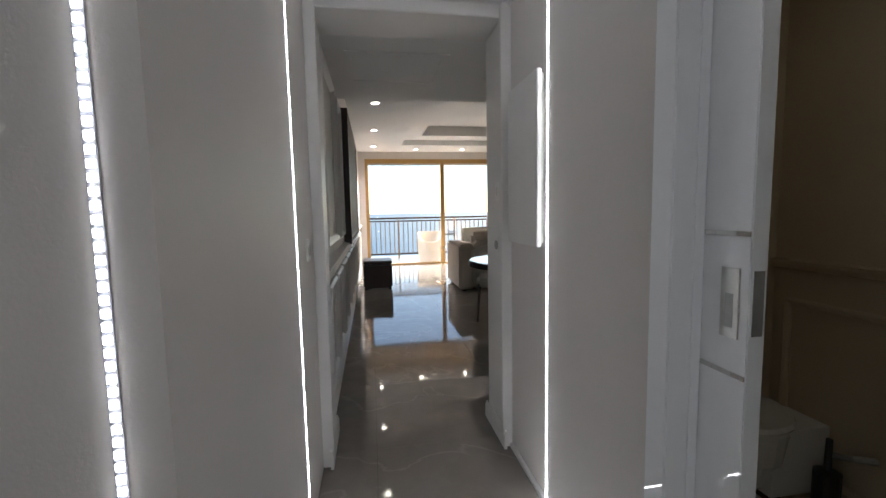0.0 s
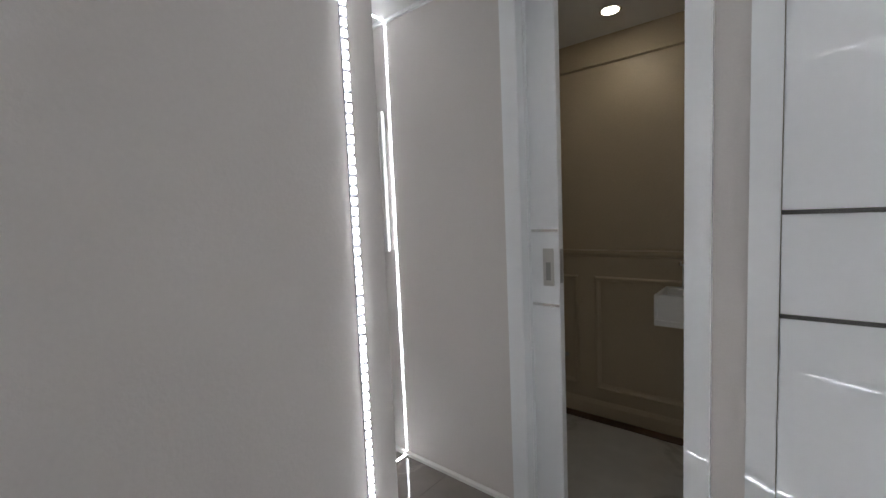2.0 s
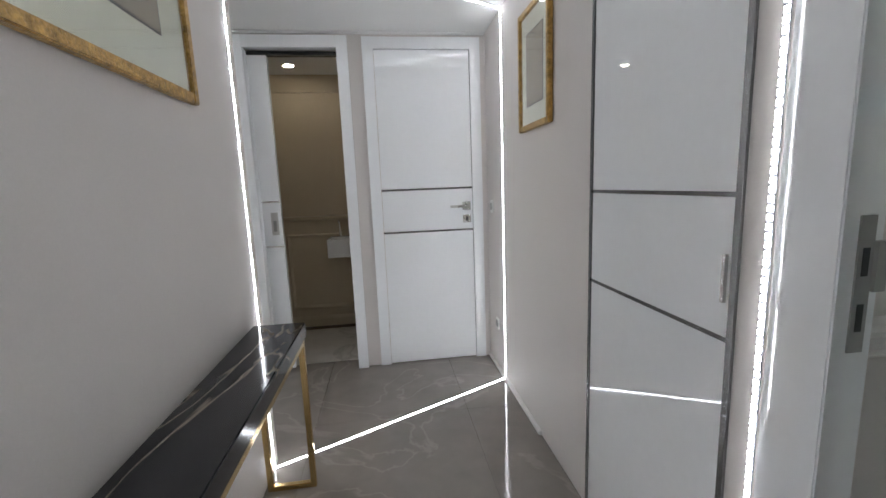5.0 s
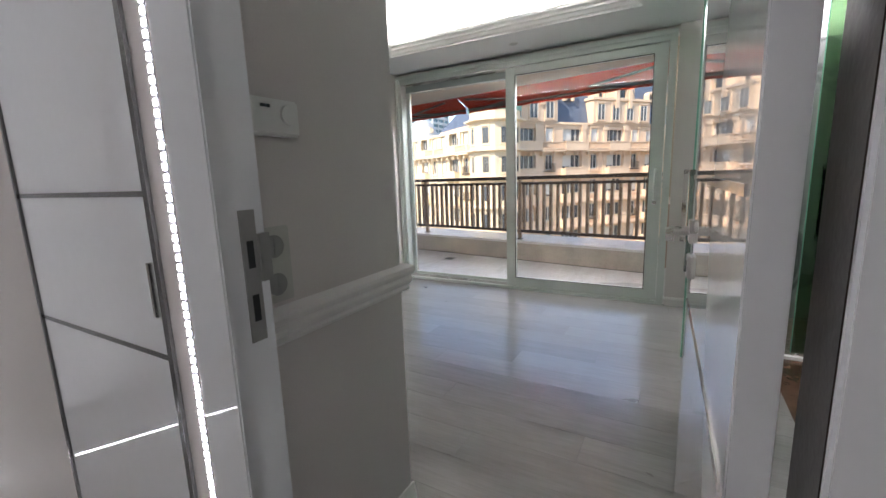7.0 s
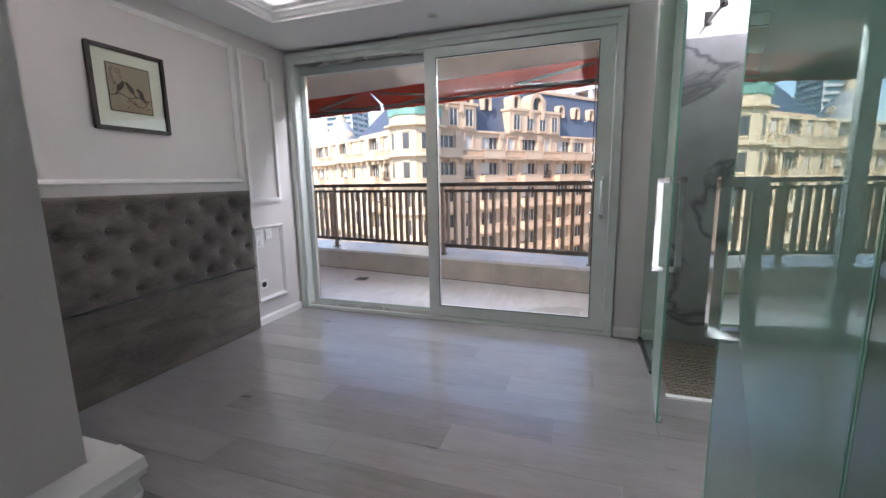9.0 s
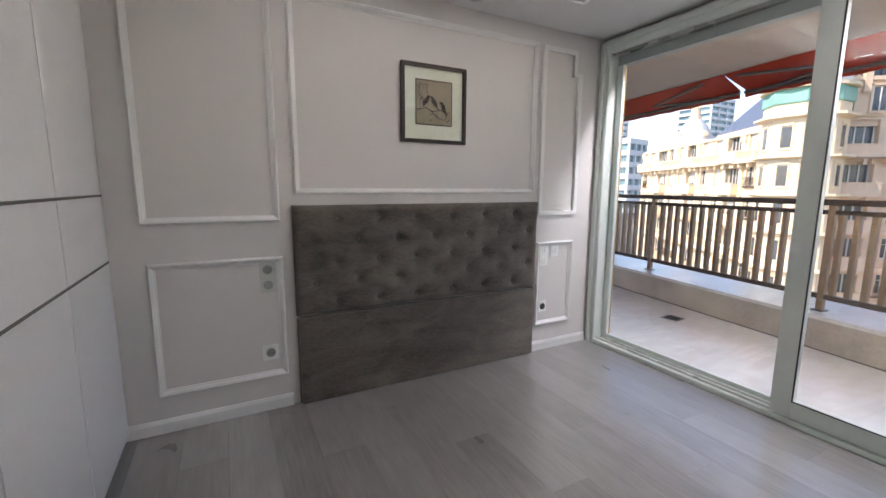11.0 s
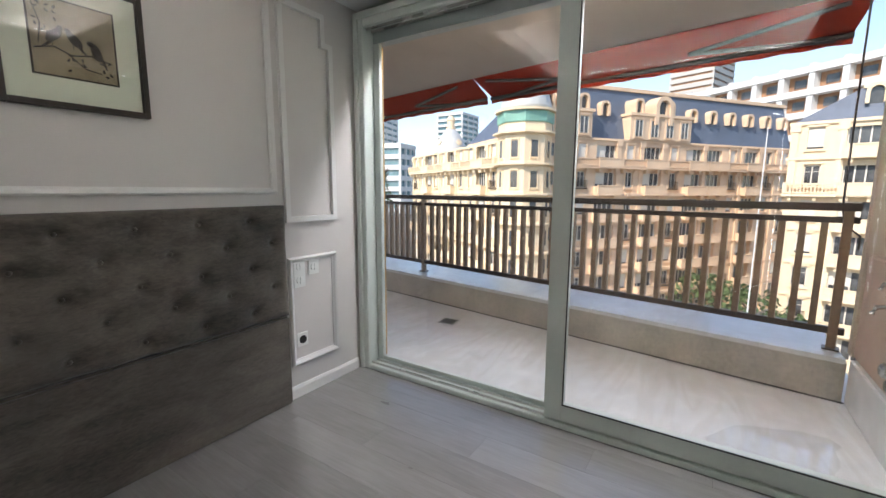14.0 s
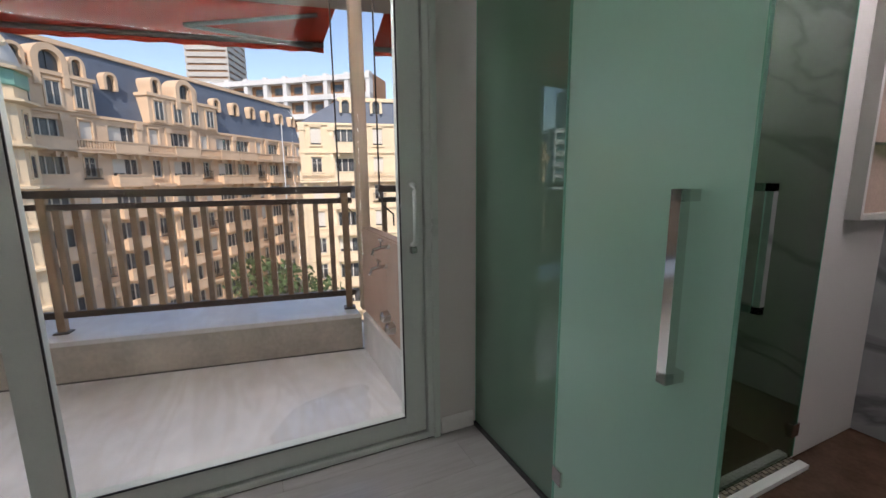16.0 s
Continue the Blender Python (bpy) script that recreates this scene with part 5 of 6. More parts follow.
for k in range(26):
    a = 2 * math.pi * k / 26
    r = 0.22 * (1 + 0.45 * noise.noise((math.cos(a) * 1.3, math.sin(a) * 1.3, 0.7)) + 0.15 * noise.noise((math.cos(a) * 4, math.sin(a) * 4, 2)))
    bm.verts.new((6.95 + 1.1 * r * math.cos(a) - 0.35 * r * math.sin(a), 2.46 + 1.15 * r * math.sin(a) - 0.35 * r * math.cos(a), 0.0212))
bm.faces.new(bm.verts[:])
wet = mesh_object("puddle", bm, M_WATERSHEEN)
tagged(wet, "small film of water on the balcony floor", "puddle", "", "structure")

# ---- living room things ----
ot = thing("ottoman", "dark brown leather cube ottoman by the wall", "ottoman", pose(-4.4, 4.18, 0))
part("body", boxes((-0.24, 0.24, -0.22, 0.22, 0.03, 0.40)), M_LEATHER, ot, "", 0.02)
part("lid", boxes((-0.245, 0.245, -0.225, 0.225, 0.403, 0.45)), M_LEATHER, ot, "padded leather lid", 0.015)
for x in (-0.2, 0.2):
    for y in (-0.18, 0.18):
        part("foot", boxes((x - 0.02, x + 0.02, y - 0.02, y + 0.02, 0, 0.03)), M_BLACK, ot)


def sofa():
    t = thing("sofa", "large beige fabric sofa with cushions", "sofa", pose(-3.70, 5.36, 0))
    part("arm", boxes((-1.0, 0.0, 0.0, 0.24, 0.03, 0.70)), M_SOFA, t, "", 0.03)
    part("arm", boxes((-1.0, 0.0, 2.2, 2.44, 0.03, 0.70)), M_SOFA, t, "", 0.03)
    part("backrest", boxes((-0.24, 0.0, 0.245, 2.195, 0.03, 0.74)), M_SOFA, t, "", 0.03)
    part("base", boxes((-0.98, -0.245, 0.245, 2.195, 0.03, 0.30)), M_SOFA, t, "", 0.02)
    for k in range(2):
        part("seat_cushion", boxes((-1.0, -0.25, 0.25 + 0.975 * k, 1.21 + 0.975 * k, 0.305, 0.46)), M_SOFA, t, "", 0.03)
        part("back_cushion", boxes((-0.45, -0.25, 0.27 + 0.965 * k, 1.2 + 0.965 * k, 0.465, 0.86)), M_SOFA, t, "", 0.05)
    for x in (-0.9, -0.08):
        for y in (0.08, 2.3):
            part("foot", boxes((x - 0.03, x + 0.03, y - 0.03, y + 0.03, 0, 0.03)), M_BLACK, t)
    for k, (mt, lab) in enumerate(((M_CHAIRFAB, "ivory cushion leaning on the sofa"), (M_BLUE, "dark blue cushion leaning on the sofa"))):
        c = thing("cushion", lab, "cushion", pose(-4.28, 6.9 + 0.4 * k, 0.66, 0, -20, 10))
        part("cover", boxes((-0.06, 0.06, -0.2, 0.2, -0.2, 0.2)), mt, c, "", 0.05)


sofa()


def bar_table():
    t = thing("dining_table", "white topped table with black edge on a chrome leg", "table", pose(-1.32, 5.42, 0))
    bm = bmesh.new()
    r = 0.46
    prof = [(r * math.cos(a), r * math.sin(a)) for a in (math.pi + math.pi * k / 18 for k in range(19))] + [(r, 1.9), (-r, 1.9)]
    prism(bm, prof, 'z', 0.70, 0.745)
    part("edge", bm, M_BLACK, t, "thick glossy black edge")
    bm = bmesh.new()
    prism(bm, [(x * 0.985, y * 0.985) for x, y in prof], 'z', 0.7451, 0.752)
    part("tabletop", bm, M_PORC, t, "polished white tabletop")
    for y in (-0.2, 1.7):
        bm = bmesh.new()
        lathe(bm, [(0.045, 0.0), (0.045, 0.02), (0.03, 0.022), (0.03, 0.70)], 0.18, y, 20)
        part("leg", bm, M_CHROME, t, "round chrome leg", 0, True)


bar_table()


def dining_chair(m):
    t = thing("dining_chair", "ivory upholstered chair with black legs", "chair", m, "chairs at the table")
    bm = bmesh.new()
    n = 16
    outer, inner = [], []
    for k in range(n + 1):
        a = math.pi * (0.05 + 0.9 * k / n)
        outer.append((0.25 * math.cos(a), -0.02 + 0.25 * math.sin(a)))
        inner.append((0.21 * math.cos(a), -0.02 + 0.21 * math.sin(a)))
    vs = {}
    for z in (0.38, 0.62, 0.84):
        for s, pts in ((0, outer), (1, inner)):
            g = 1.0 + 0.12 * (z - 0.38)
            vs[z, s] = [bm.verts.new((x * g, y * g, z - (0.10 if z > 0.8 else 0) * abs(math.cos(math.pi * (0.05 + 0.9 * k / n))))) for k, (x, y) in enumerate(pts)]
    for za, zb in ((0.38, 0.62), (0.62, 0.84)):
        for k in range(n):
            bm.faces.new((vs[za, 0][k], vs[za, 0][k + 1], vs[zb, 0][k + 1], vs[zb, 0][k]))
            bm.faces.new((vs[za, 1][k], vs[zb, 1][k], vs[zb, 1][k + 1], vs[za, 1][k + 1]))
    for k in range(n):
        bm.faces.new((vs[0.84, 0][k], vs[0.84, 0][k + 1], vs[0.84, 1][k + 1], vs[0.84, 1][k]))
        bm.faces.new((vs[0.38, 0][k], vs[0.38, 1][k], vs[0.38, 1][k + 1], vs[0.38, 0][k + 1]))
    for k in (0, n):
        for za, zb in ((0.38, 0.62), (0.62, 0.84)):
            bm.faces.new((vs[za, 0][k], vs[zb, 0][k], vs[zb, 1][k], vs[za, 1][k]))
    part("backrest", bm, M_CHAIRFAB, t, "", 0, True)
    part("seat", boxes((-0.2, 0.2, -0.24, 0.19, 0.38, 0.47)), M_CHAIRFAB, t, "", 0.03)
    for x in (-0.17, 0.17):
        for y in (-0.19, 0.17):
            bm = bmesh.new()
            tube(bm, [(x, y, 0.38), (x * 1.15, y * 1.15, 0.0)], [0.022, 0.012], 8)
            part("leg", bm, M_BLACK, t, "tapered black leg")
    return t


ch = dining_chair(pose(-2.2, 5.45, 0, 0, 0, 75))
copy_thing(ch, pose(-2.25, 6.5, 0, 0, 0, 90))
copy_thing(ch, pose(-0.5, 6.4, 0, 0, 0, -95))


def tub_chair(m):
    t = thing("tub_chair", "pale cream round tub chair on the sea balcony", "chair", m)
    bm = bmesh.new()
    n = 26
    prof = [(0.24, 0.0), (0.27, 0.1), (0.29, 0.5), (0.295, 0.72)]
    prin = [(0.255, 0.72), (0.25, 0.45)]
    rings = []
    for r, z in prof + prin:
        rings.append([bm.verts.new((r * math.cos(2 * math.pi * k / n), r * math.sin(2 * math.pi * k / n), z - (0.25 if z > 0.7 else 0) * max(0, -math.cos(2 * math.pi * k / n)))) for k in range(n)])
    for a, b in zip(rings, rings[1:]):
        for k in range(n):
            bm.faces.new((a[k], a[(k + 1) % n], b[(k + 1) % n], b[k]))
    bm.faces.new(rings[0][::-1])
    part("shell", bm, M_CHAIRFAB, t, "", 0, True)
    bm = bmesh.new()
    lathe(bm, [(0.25, 0.36), (0.25, 0.42), (0.22, 0.45)], 0, 0, 26)
    part("seat", bm, M_CHAIRFAB, t)


tub_chair(pose(-7.75, 5.48, -0.02, 0, 0, 180))


def side_table():
    t = thing("side_table", "small glass side table on thin brass legs", "side table", pose(-6.3, 5.75, 0))
    part("tabletop", boxes((-0.25, 0.25, -0.2, 0.2, 0.43, 0.44)), M_GLASS, t, "clear glass top")
    for x in (-0.24, 0.24):
        for y in (-0.19, 0.19):
            part("leg", boxes((x - 0.007, x + 0.007, y - 0.007, y + 0.007, 0, 0.43)), M_BRASS, t)
    part("rim", boxes((-0.25, 0.25, -0.2, -0.19, 0.418, 0.43), (-0.25, 0.25, 0.19, 0.2, 0.418, 0.43)), M_BRASS, t)


side_table()
wing_chair = thing("armchair", "ivory fabric armchair beyond the sofa", "armchair", pose(-5.6, 6.3, 0, 0, 0, 20))
part("seat", boxes((-0.32, 0.32, -0.32, 0.32, 0.1, 0.44)), M_CHAIRFAB, wing_chair, "", 0.04)
part("backrest", boxes((-0.4, -0.28, -0.36, 0.36, 0.1, 0.86)), M_CHAIRFAB, wing_chair, "", 0.04)
for y in (-0.38, 0.30):
    part("arm", boxes((-0.28, 0.32, y, y + 0.08, 0.1, 0.6)), M_CHAIRFAB, wing_chair, "", 0.03)
for x in (-0.3, 0.26):
    for y in (-0.3, 0.26):
        part("leg", boxes((x, x + 0.04, y, y + 0.04, 0, 0.1)), M_BLACK, wing_chair)
cvs = thing("canvas", "large dark canvas on the living room wall", "picture", pose(-2.9, 3.853, 1.55))
part("canvas_face", boxes((-1.1, 1.1, 0.0, 0.06, -0.62, 0.58)), M_CANVAS, cvs, "", 0.004)
part("frame", boxes((-1.13, -1.1, 0, 0.07, -0.65, 0.61), (1.1, 1.13, 0, 0.07, -0.65, 0.61), (-1.1, 1.1, 0, 0.07, 0.58, 0.61), (-1.1, 1.1, 0, 0.07, -0.65, -0.62)), M_LEATHER, cvs)


# ---- the town outside ----
SHARED = {}


def shared_part(name, key, make, material, parent, loc, rz=0.0, label=""):
    """A part whose mesh is made once and used again."""
    if key not in SHARED:
        ob = part(name, make(), material, parent, label)
        SHARED[key] = ob.data
    else:
        ob = new(name, SHARED[key])
        ob.parent = parent
        if label:
            tagged(ob, label)
    ob.location = loc
    ob.rotation_euler = (0, 0, rz)
    return ob


def balusters(w):
    bm = bmesh.new()
    bx(bm, 0, w, -0.13, 0.13, 0.85, 1.0)
    bx(bm, 0, w, -0.15, 0.15, 0.0, 0.15)
    x = 0.12
    while x < w - 0.1:
        bx(bm, x, x + 0.12, -0.07, 0.07, 0.15, 0.85)
        x += 0.27
    bx(bm, -0.16, 0.16, -0.18, 0.18, 0.0, 1.08)
    return bm


def dormer():
    """A round-topped stone dormer: local -y out."""
    bm = bmesh.new()
    w, h = 0.75, 1.1
    pts = [(-w, 0), (-w, h)] + [(w * math.cos(a), h + w * math.sin(a)) for a in (math.pi - math.pi * k / 10 for k in range(1, 10))] + [(w, h), (w, 0)]
    inn = [(-w * 0.62, 0), (-w * 0.62, h)] + [(w * 0.62 * math.cos(a), h + w * 0.62 * math.sin(a)) for a in (math.pi - math.pi * k / 10 for k in range(1, 10))] + [(w * 0.62, h), (w * 0.62, 0)]
    fo = [bm.verts.new((x, -0.5, z)) for x, z in pts]
    fi = [bm.verts.new((x, -0.5, z)) for x, z in inn]
    bo = [bm.verts.new((x, 1.6, z)) for x, z in pts]
    bi = [bm.verts.new((x, 0.1, z)) for x, z in inn]
    for k in range(len(pts) - 1):
        bm.faces.new((fo[k], fo[k + 1], fi[k + 1], fi[k]))
        bm.faces.new((fo[k], bo[k], bo[k + 1], fo[k + 1]))
        bm.faces.new((fi[k], fi[k + 1], bi[k + 1], bi[k]))
    return bm


def window_surround():
    bm = bmesh.new()
    w, h = 0.62, 2.0
    for b in ((-w - 0.16, -w, -0.10, 0.05, -0.1, h + 0.12), (w, w + 0.16, -0.10, 0.05, -0.1, h + 0.12), (-w - 0.16, w + 0.16, -0.16, 0.05, h + 0.12, h + 0.32), (-w - 0.2, w + 0.2, -0.18, 0.05, -0.24, -0.1)):
        bx(bm, *b)
    return bm


def window_leaf():
    bm = bmesh.new()
    w, h = 0.62, 2.0
    for b in ((-w, -w + 0.09, 0.16, 0.22, 0, h), (w - 0.09, w, 0.16, 0.22, 0, h), (-0.05, 0.05, 0.16, 0.22, 0, h), (-w, w, 0.16, 0.22, h - 0.09, h), (-w, w, 0.16, 0.22, 0, 0.14), (-w, w, 0.16, 0.22, h * 0.68, h * 0.68 + 0.05)):
        bx(bm, *b)
    return bm


def rail_small():
    bm = bmesh.new()
    w = 0.85
    bx(bm, -w, w, -0.25, -0.21, 0.9, 0.96)
    for k in range(12):
        x = -w + 0.07 + k * 0.145
        bx(bm, x, x + 0.03, -0.24, -0.21, 0.0, 0.9)
    bx(bm, -w, w, -0.28, 0.0, -0.12, 0.0)
    return bm


def loggia_parapet(bw):
    """A shallow balcony with a solid, capped parapet."""
    w = bw * 0.48
    return boxes((-w, w, -0.95, 0.0, -0.28, 0.0), (-w, w, -0.95, -0.80, 0.0, 0.92), (-w - 0.06, w + 0.06, -1.01, -0.74, 0.92, 1.04), (-w, -w + 0.15, -0.80, 0.0, 0.0, 0.92), (w - 0.15, w, -0.80, 0.0, 0.0, 0.92),
                 (-w * 0.7, -w * 0.7 + 0.3, -0.7, 0.0, -0.7, -0.28), (w * 0.7 - 0.3, w * 0.7, -0.7, 0.0, -0.7, -0.28))


def facade(name, label, p, q, levels, bays, depth, material, seed, ledges, pavilions=(), roof_h=6.0, roof_in=2.4, loggias=()):
    """An apartment house front along p to q; local x along the front, -y out to the street."""
    pv, qv = Vector(p), Vector(q)
    d = qv - pv
    length = d.length
    t = thing(name, label, "building", pose(p[0], p[1], 0, 0, 0, math.degrees(math.atan2(d.y, d.x))))
    r = random.Random(seed)
    bw = length / bays
    top = levels[-1]
    bm = boxes((0, length, 0.45, depth, -18, top))
    ww = 0.62
    for k in range(bays + 1):
        wl, wr = (bw * 0.42 if j in loggias else ww for j in (k - 1, k))
        a = 0 if k == 0 else k * bw - bw / 2 + wl
        b = length if k == bays else k * bw + bw / 2 - wr
        bx(bm, a, b, 0, 0.45, -18, top)
    for z0, z1 in zip(levels, levels[1:]):
        for k in range(bays):
            xc = (k + 0.5) * bw
            if k in loggias:
                bx(bm, xc - bw * 0.42, xc + bw * 0.42, 0.02, 0.45, z0 + 2.65, z1)
                continue
            bx(bm, xc - ww, xc + ww, 0.02, 0.45, z0, z0 + 0.75)
            bx(bm, xc - ww, xc + ww, 0.02, 0.45, z0 + 0.75 + 2.0, z1)
    part("wall", bm, material, t)
    for k in range(bays + 1):
        if k % 2 == 0 or r.random() < 0.5:
            x = min(max(k * bw, 0.3), length - 0.3)
            part("pilaster", boxes((x - 0.3, x + 0.3, -0.16, 0.0, -18, top - 0.3), (x - 0.42, x + 0.42, -0.26, 0.0, top - 0.95, top - 0.3)), material, t)
    for a, b in pavilions:
        # shallow projecting bays run down below the raised attic
        for z in levels[1:-1]:
            part("bay_sill", boxes((a, b, -0.55, 0.0, z - 0.32, z + 0.02), (a + 0.2, b - 0.2, -0.4, 0.0, z - 0.5, z - 0.32)), material, t)
    for j, z in enumerate(levels):
        out = 0.95 if j in ledges else 0.22
        part("ledge", boxes((-0.2, length + 0.2, -out, 0.0, z - 0.3, z - 0.16), (-0.2, length + 0.2, -out + 0.1, 0.0, z - 0.16, z)), material, t)
        if j in ledges:
            part("bracket_row", boxes(*[(k * bw * 0.5 + 0.3, k * bw * 0.5 + 0.6, -0.7, 0.0, z - 0.75, z - 0.3) for k in range(bays * 2)]), material, t)
    for j, (z0, z1) in enumerate(zip(levels, levels[1:])):
        for k in range(bays):
            xc = (k + 0.5) * bw
            pick = r.random()
            if k in loggias:
                bal = shared_part("balcony", ("balcony", round(bw, 2), material.name), lambda: loggia_parapet(bw), material, t, (xc, 0, z0), 0, "projecting stone balcony")
                shared_part("pane", ("logpane", round(bw, 2)), lambda: boxes((-bw * 0.40, bw * 0.40, 0.40, 0.43, 0.05, 2.65)), M_WINDARK, bal, (0, 0, 0))
                shared_part("sash", ("logsash", round(bw, 2)), lambda: boxes(*[(q * bw * 0.2 - 0.06, q * bw * 0.2 + 0.06, 0.33, 0.40, 0.05, 2.65) for q in (-2, -1, 0, 1, 2)]), M_SHUTTER, bal, (0, 0, 0))
                if pick < 0.35:
                    shared_part("blind", ("logblind", round(bw, 2)), lambda: boxes((-bw * 0.40, 0.0, 0.30, 0.33, 1.2, 2.65)), M_SHUTTER, bal, (0, 0, 0))
                continue
            win = shared_part("window", ("surround", material.name), window_surround, material, t, (xc, 0, z0 + 0.75))
            shared_part("pane", "farpane", lambda: boxes((-0.62, 0.62, 0.24, 0.26, 0, 2.0)), M_WINDARK, win, (0, 0, 0))
            if pick < 0.42:
                shared_part("shutter", "shutter", lambda: boxes((-0.61, 0.61, 0.12, 0.15, 0.2, 1.98)), M_SHUTTER, win, (0, 0, 0))
            else:
                shared_part("sash", "sash", window_leaf, M_SHUTTER, win, (0, 0, 0))
            if j in ledges:
                shared_part("balustrade", ("bal", round(bw, 2), material.name), lambda: balusters(bw), material, t, (k * bw, -0.78, z0))
            elif pick > 0.62:
                shared_part("window_rail", "rail", rail_small, M_RAIL, win, (0, 0, -0.1))
    if roof_h:
        bm = bmesh.new()
        z0, z1, s = top, top + roof_h, roof_in
        lo = [bm.verts.new(v) for v in ((0, 0.6, z0), (length, 0.6, z0), (length, depth, z0), (0, depth, z0))]
        mid = [bm.verts.new(v) for v in ((min(5.0, length / 4), 1.0 + s * 0.5, z1), (length - 0.4, 1.0 + s * 0.5, z1), (length - 0.4, depth - s, z1), (min(5.0, length / 4), depth - s - 4, z1))]
        for k in range(4):
            bm.faces.new((lo[k], lo[(k + 1) % 4], mid[(k + 1) % 4], mid[k]))
        bm.faces.new(mid)
        bm.faces.new(lo[::-1])
        rf = part("roof", bm, M_SLATE, t, "blue grey slate mansard roof")
        part("ridge", boxes((min(5.0, length / 4), length - 0.2, 0.7 + s * 0.5, 1.2 + s * 0.5, z1 - 0.1, z1 + 0.35)), material, rf, "pale roof edging")
        for k in range(1, bays):
            xc = (k + 0.5) * bw
            if not any(a <= xc <= b for a, b in pavilions):
                dm = shared_part("dormer", ("dormer", material.name), dormer, material, t, (xc, 1.1, z0 + roof_h * 0.45))
                shared_part("pane", "dormerpane", lambda: boxes((-0.46, 0.46, 0.0, 0.1, 0, 1.5)), M_WINDARK, dm, (0, 0, 0))
        for a, b in pavilions:
            part("pavilion", boxes((a, b, -0.35, 2.0, z0, z0 + 3.0), (a - 0.2, b + 0.2, -0.6, 2.0, z0 + 3.0, z0 + 3.35)), material, t, "raised stone attic storey")
            n = max(2, int((b - a) / 2.2))
            for k in range(n):
                xc = a + (b - a) * (k + 0.5) / n
                win = shared_part("window", ("surround", material.name), window_surround, material, t, (xc, -0.36, z0 + 0.45))
                shared_part("pane", "attpane", lambda: boxes((-0.62, 0.62, -0.05, -0.02, 0, 2.0)), M_WINDARK, win, (0, 0, 0))
                shared_part("sash", "attsash", lambda: boxes((-0.05, 0.05, -0.10, -0.05, 0, 2.0), (-0.62, -0.55, -0.10, -0.05, 0, 2.0), (0.55, 0.62, -0.10, -0.05, 0, 2.0)), M_SHUTTER, win, (0, 0, 0))
            for k in range(0, n, 2):
                xc = a + (b - a) * (k + 0.5) / n
                dm = shared_part("dormer", ("dormer", material.name), dormer, material, t, (xc, 0.1, z0 + 3.35))
                shared_part("pane", "dormerpane", lambda: boxes((-0.46, 0.46, 0.0, 0.1, 0, 1.5)), M_WINDARK, dm, (0, 0, 0))
            if b - a > 4:
                xc = (a + b) / 2
                big = part("gable", dormer(), material, t, "large arched stone gable")
                big.location = (xc, -0.15, z0 + 2.0)
                big.scale = (2.0, 1.0, 2.0)
                part("pane", boxes((-0.46, 0.46, 0.0, 0.1, 0, 1.5), (-0.03, 0.03, -0.1, 0.0, 0, 1.5)), M_WINDARK, big)
    return t


LV = [-16.2, -12.8, -9.4, -6.0, -2.6, 0.8, 4.2, 7.7]
facade("apartment_building", "cream stone apartment house with blue slate mansard roof", (50.6, 22.8), (89.9, -7.0), LV, 13, 14, M_FACADE, 3, (6,), ((3.0, 10.5), (16.5, 27.0)), 6.5, 2.0, (1, 3, 5, 7, 8, 10))
facade("apartment_building", "cream stone wing with balustraded balconies", (69.0, 51.5), (50.6, 22.8), LV[:-1] + [7.2], 11, 13, M_FACADE2, 8, (3, 6), (), 0.0, 2.4, (2, 5, 8))
facade("apartment_building", "sunlit pale cream house with tall windows", (60.0, -3.2), (56.5, -22.0), [-16.0, -12.6, -9.2, -5.8, -2.4, 1.0, 4.6, 8.0], 5, 14, M_FACADE2, 12, (5,), (), 3.0, 1.5, (1,))


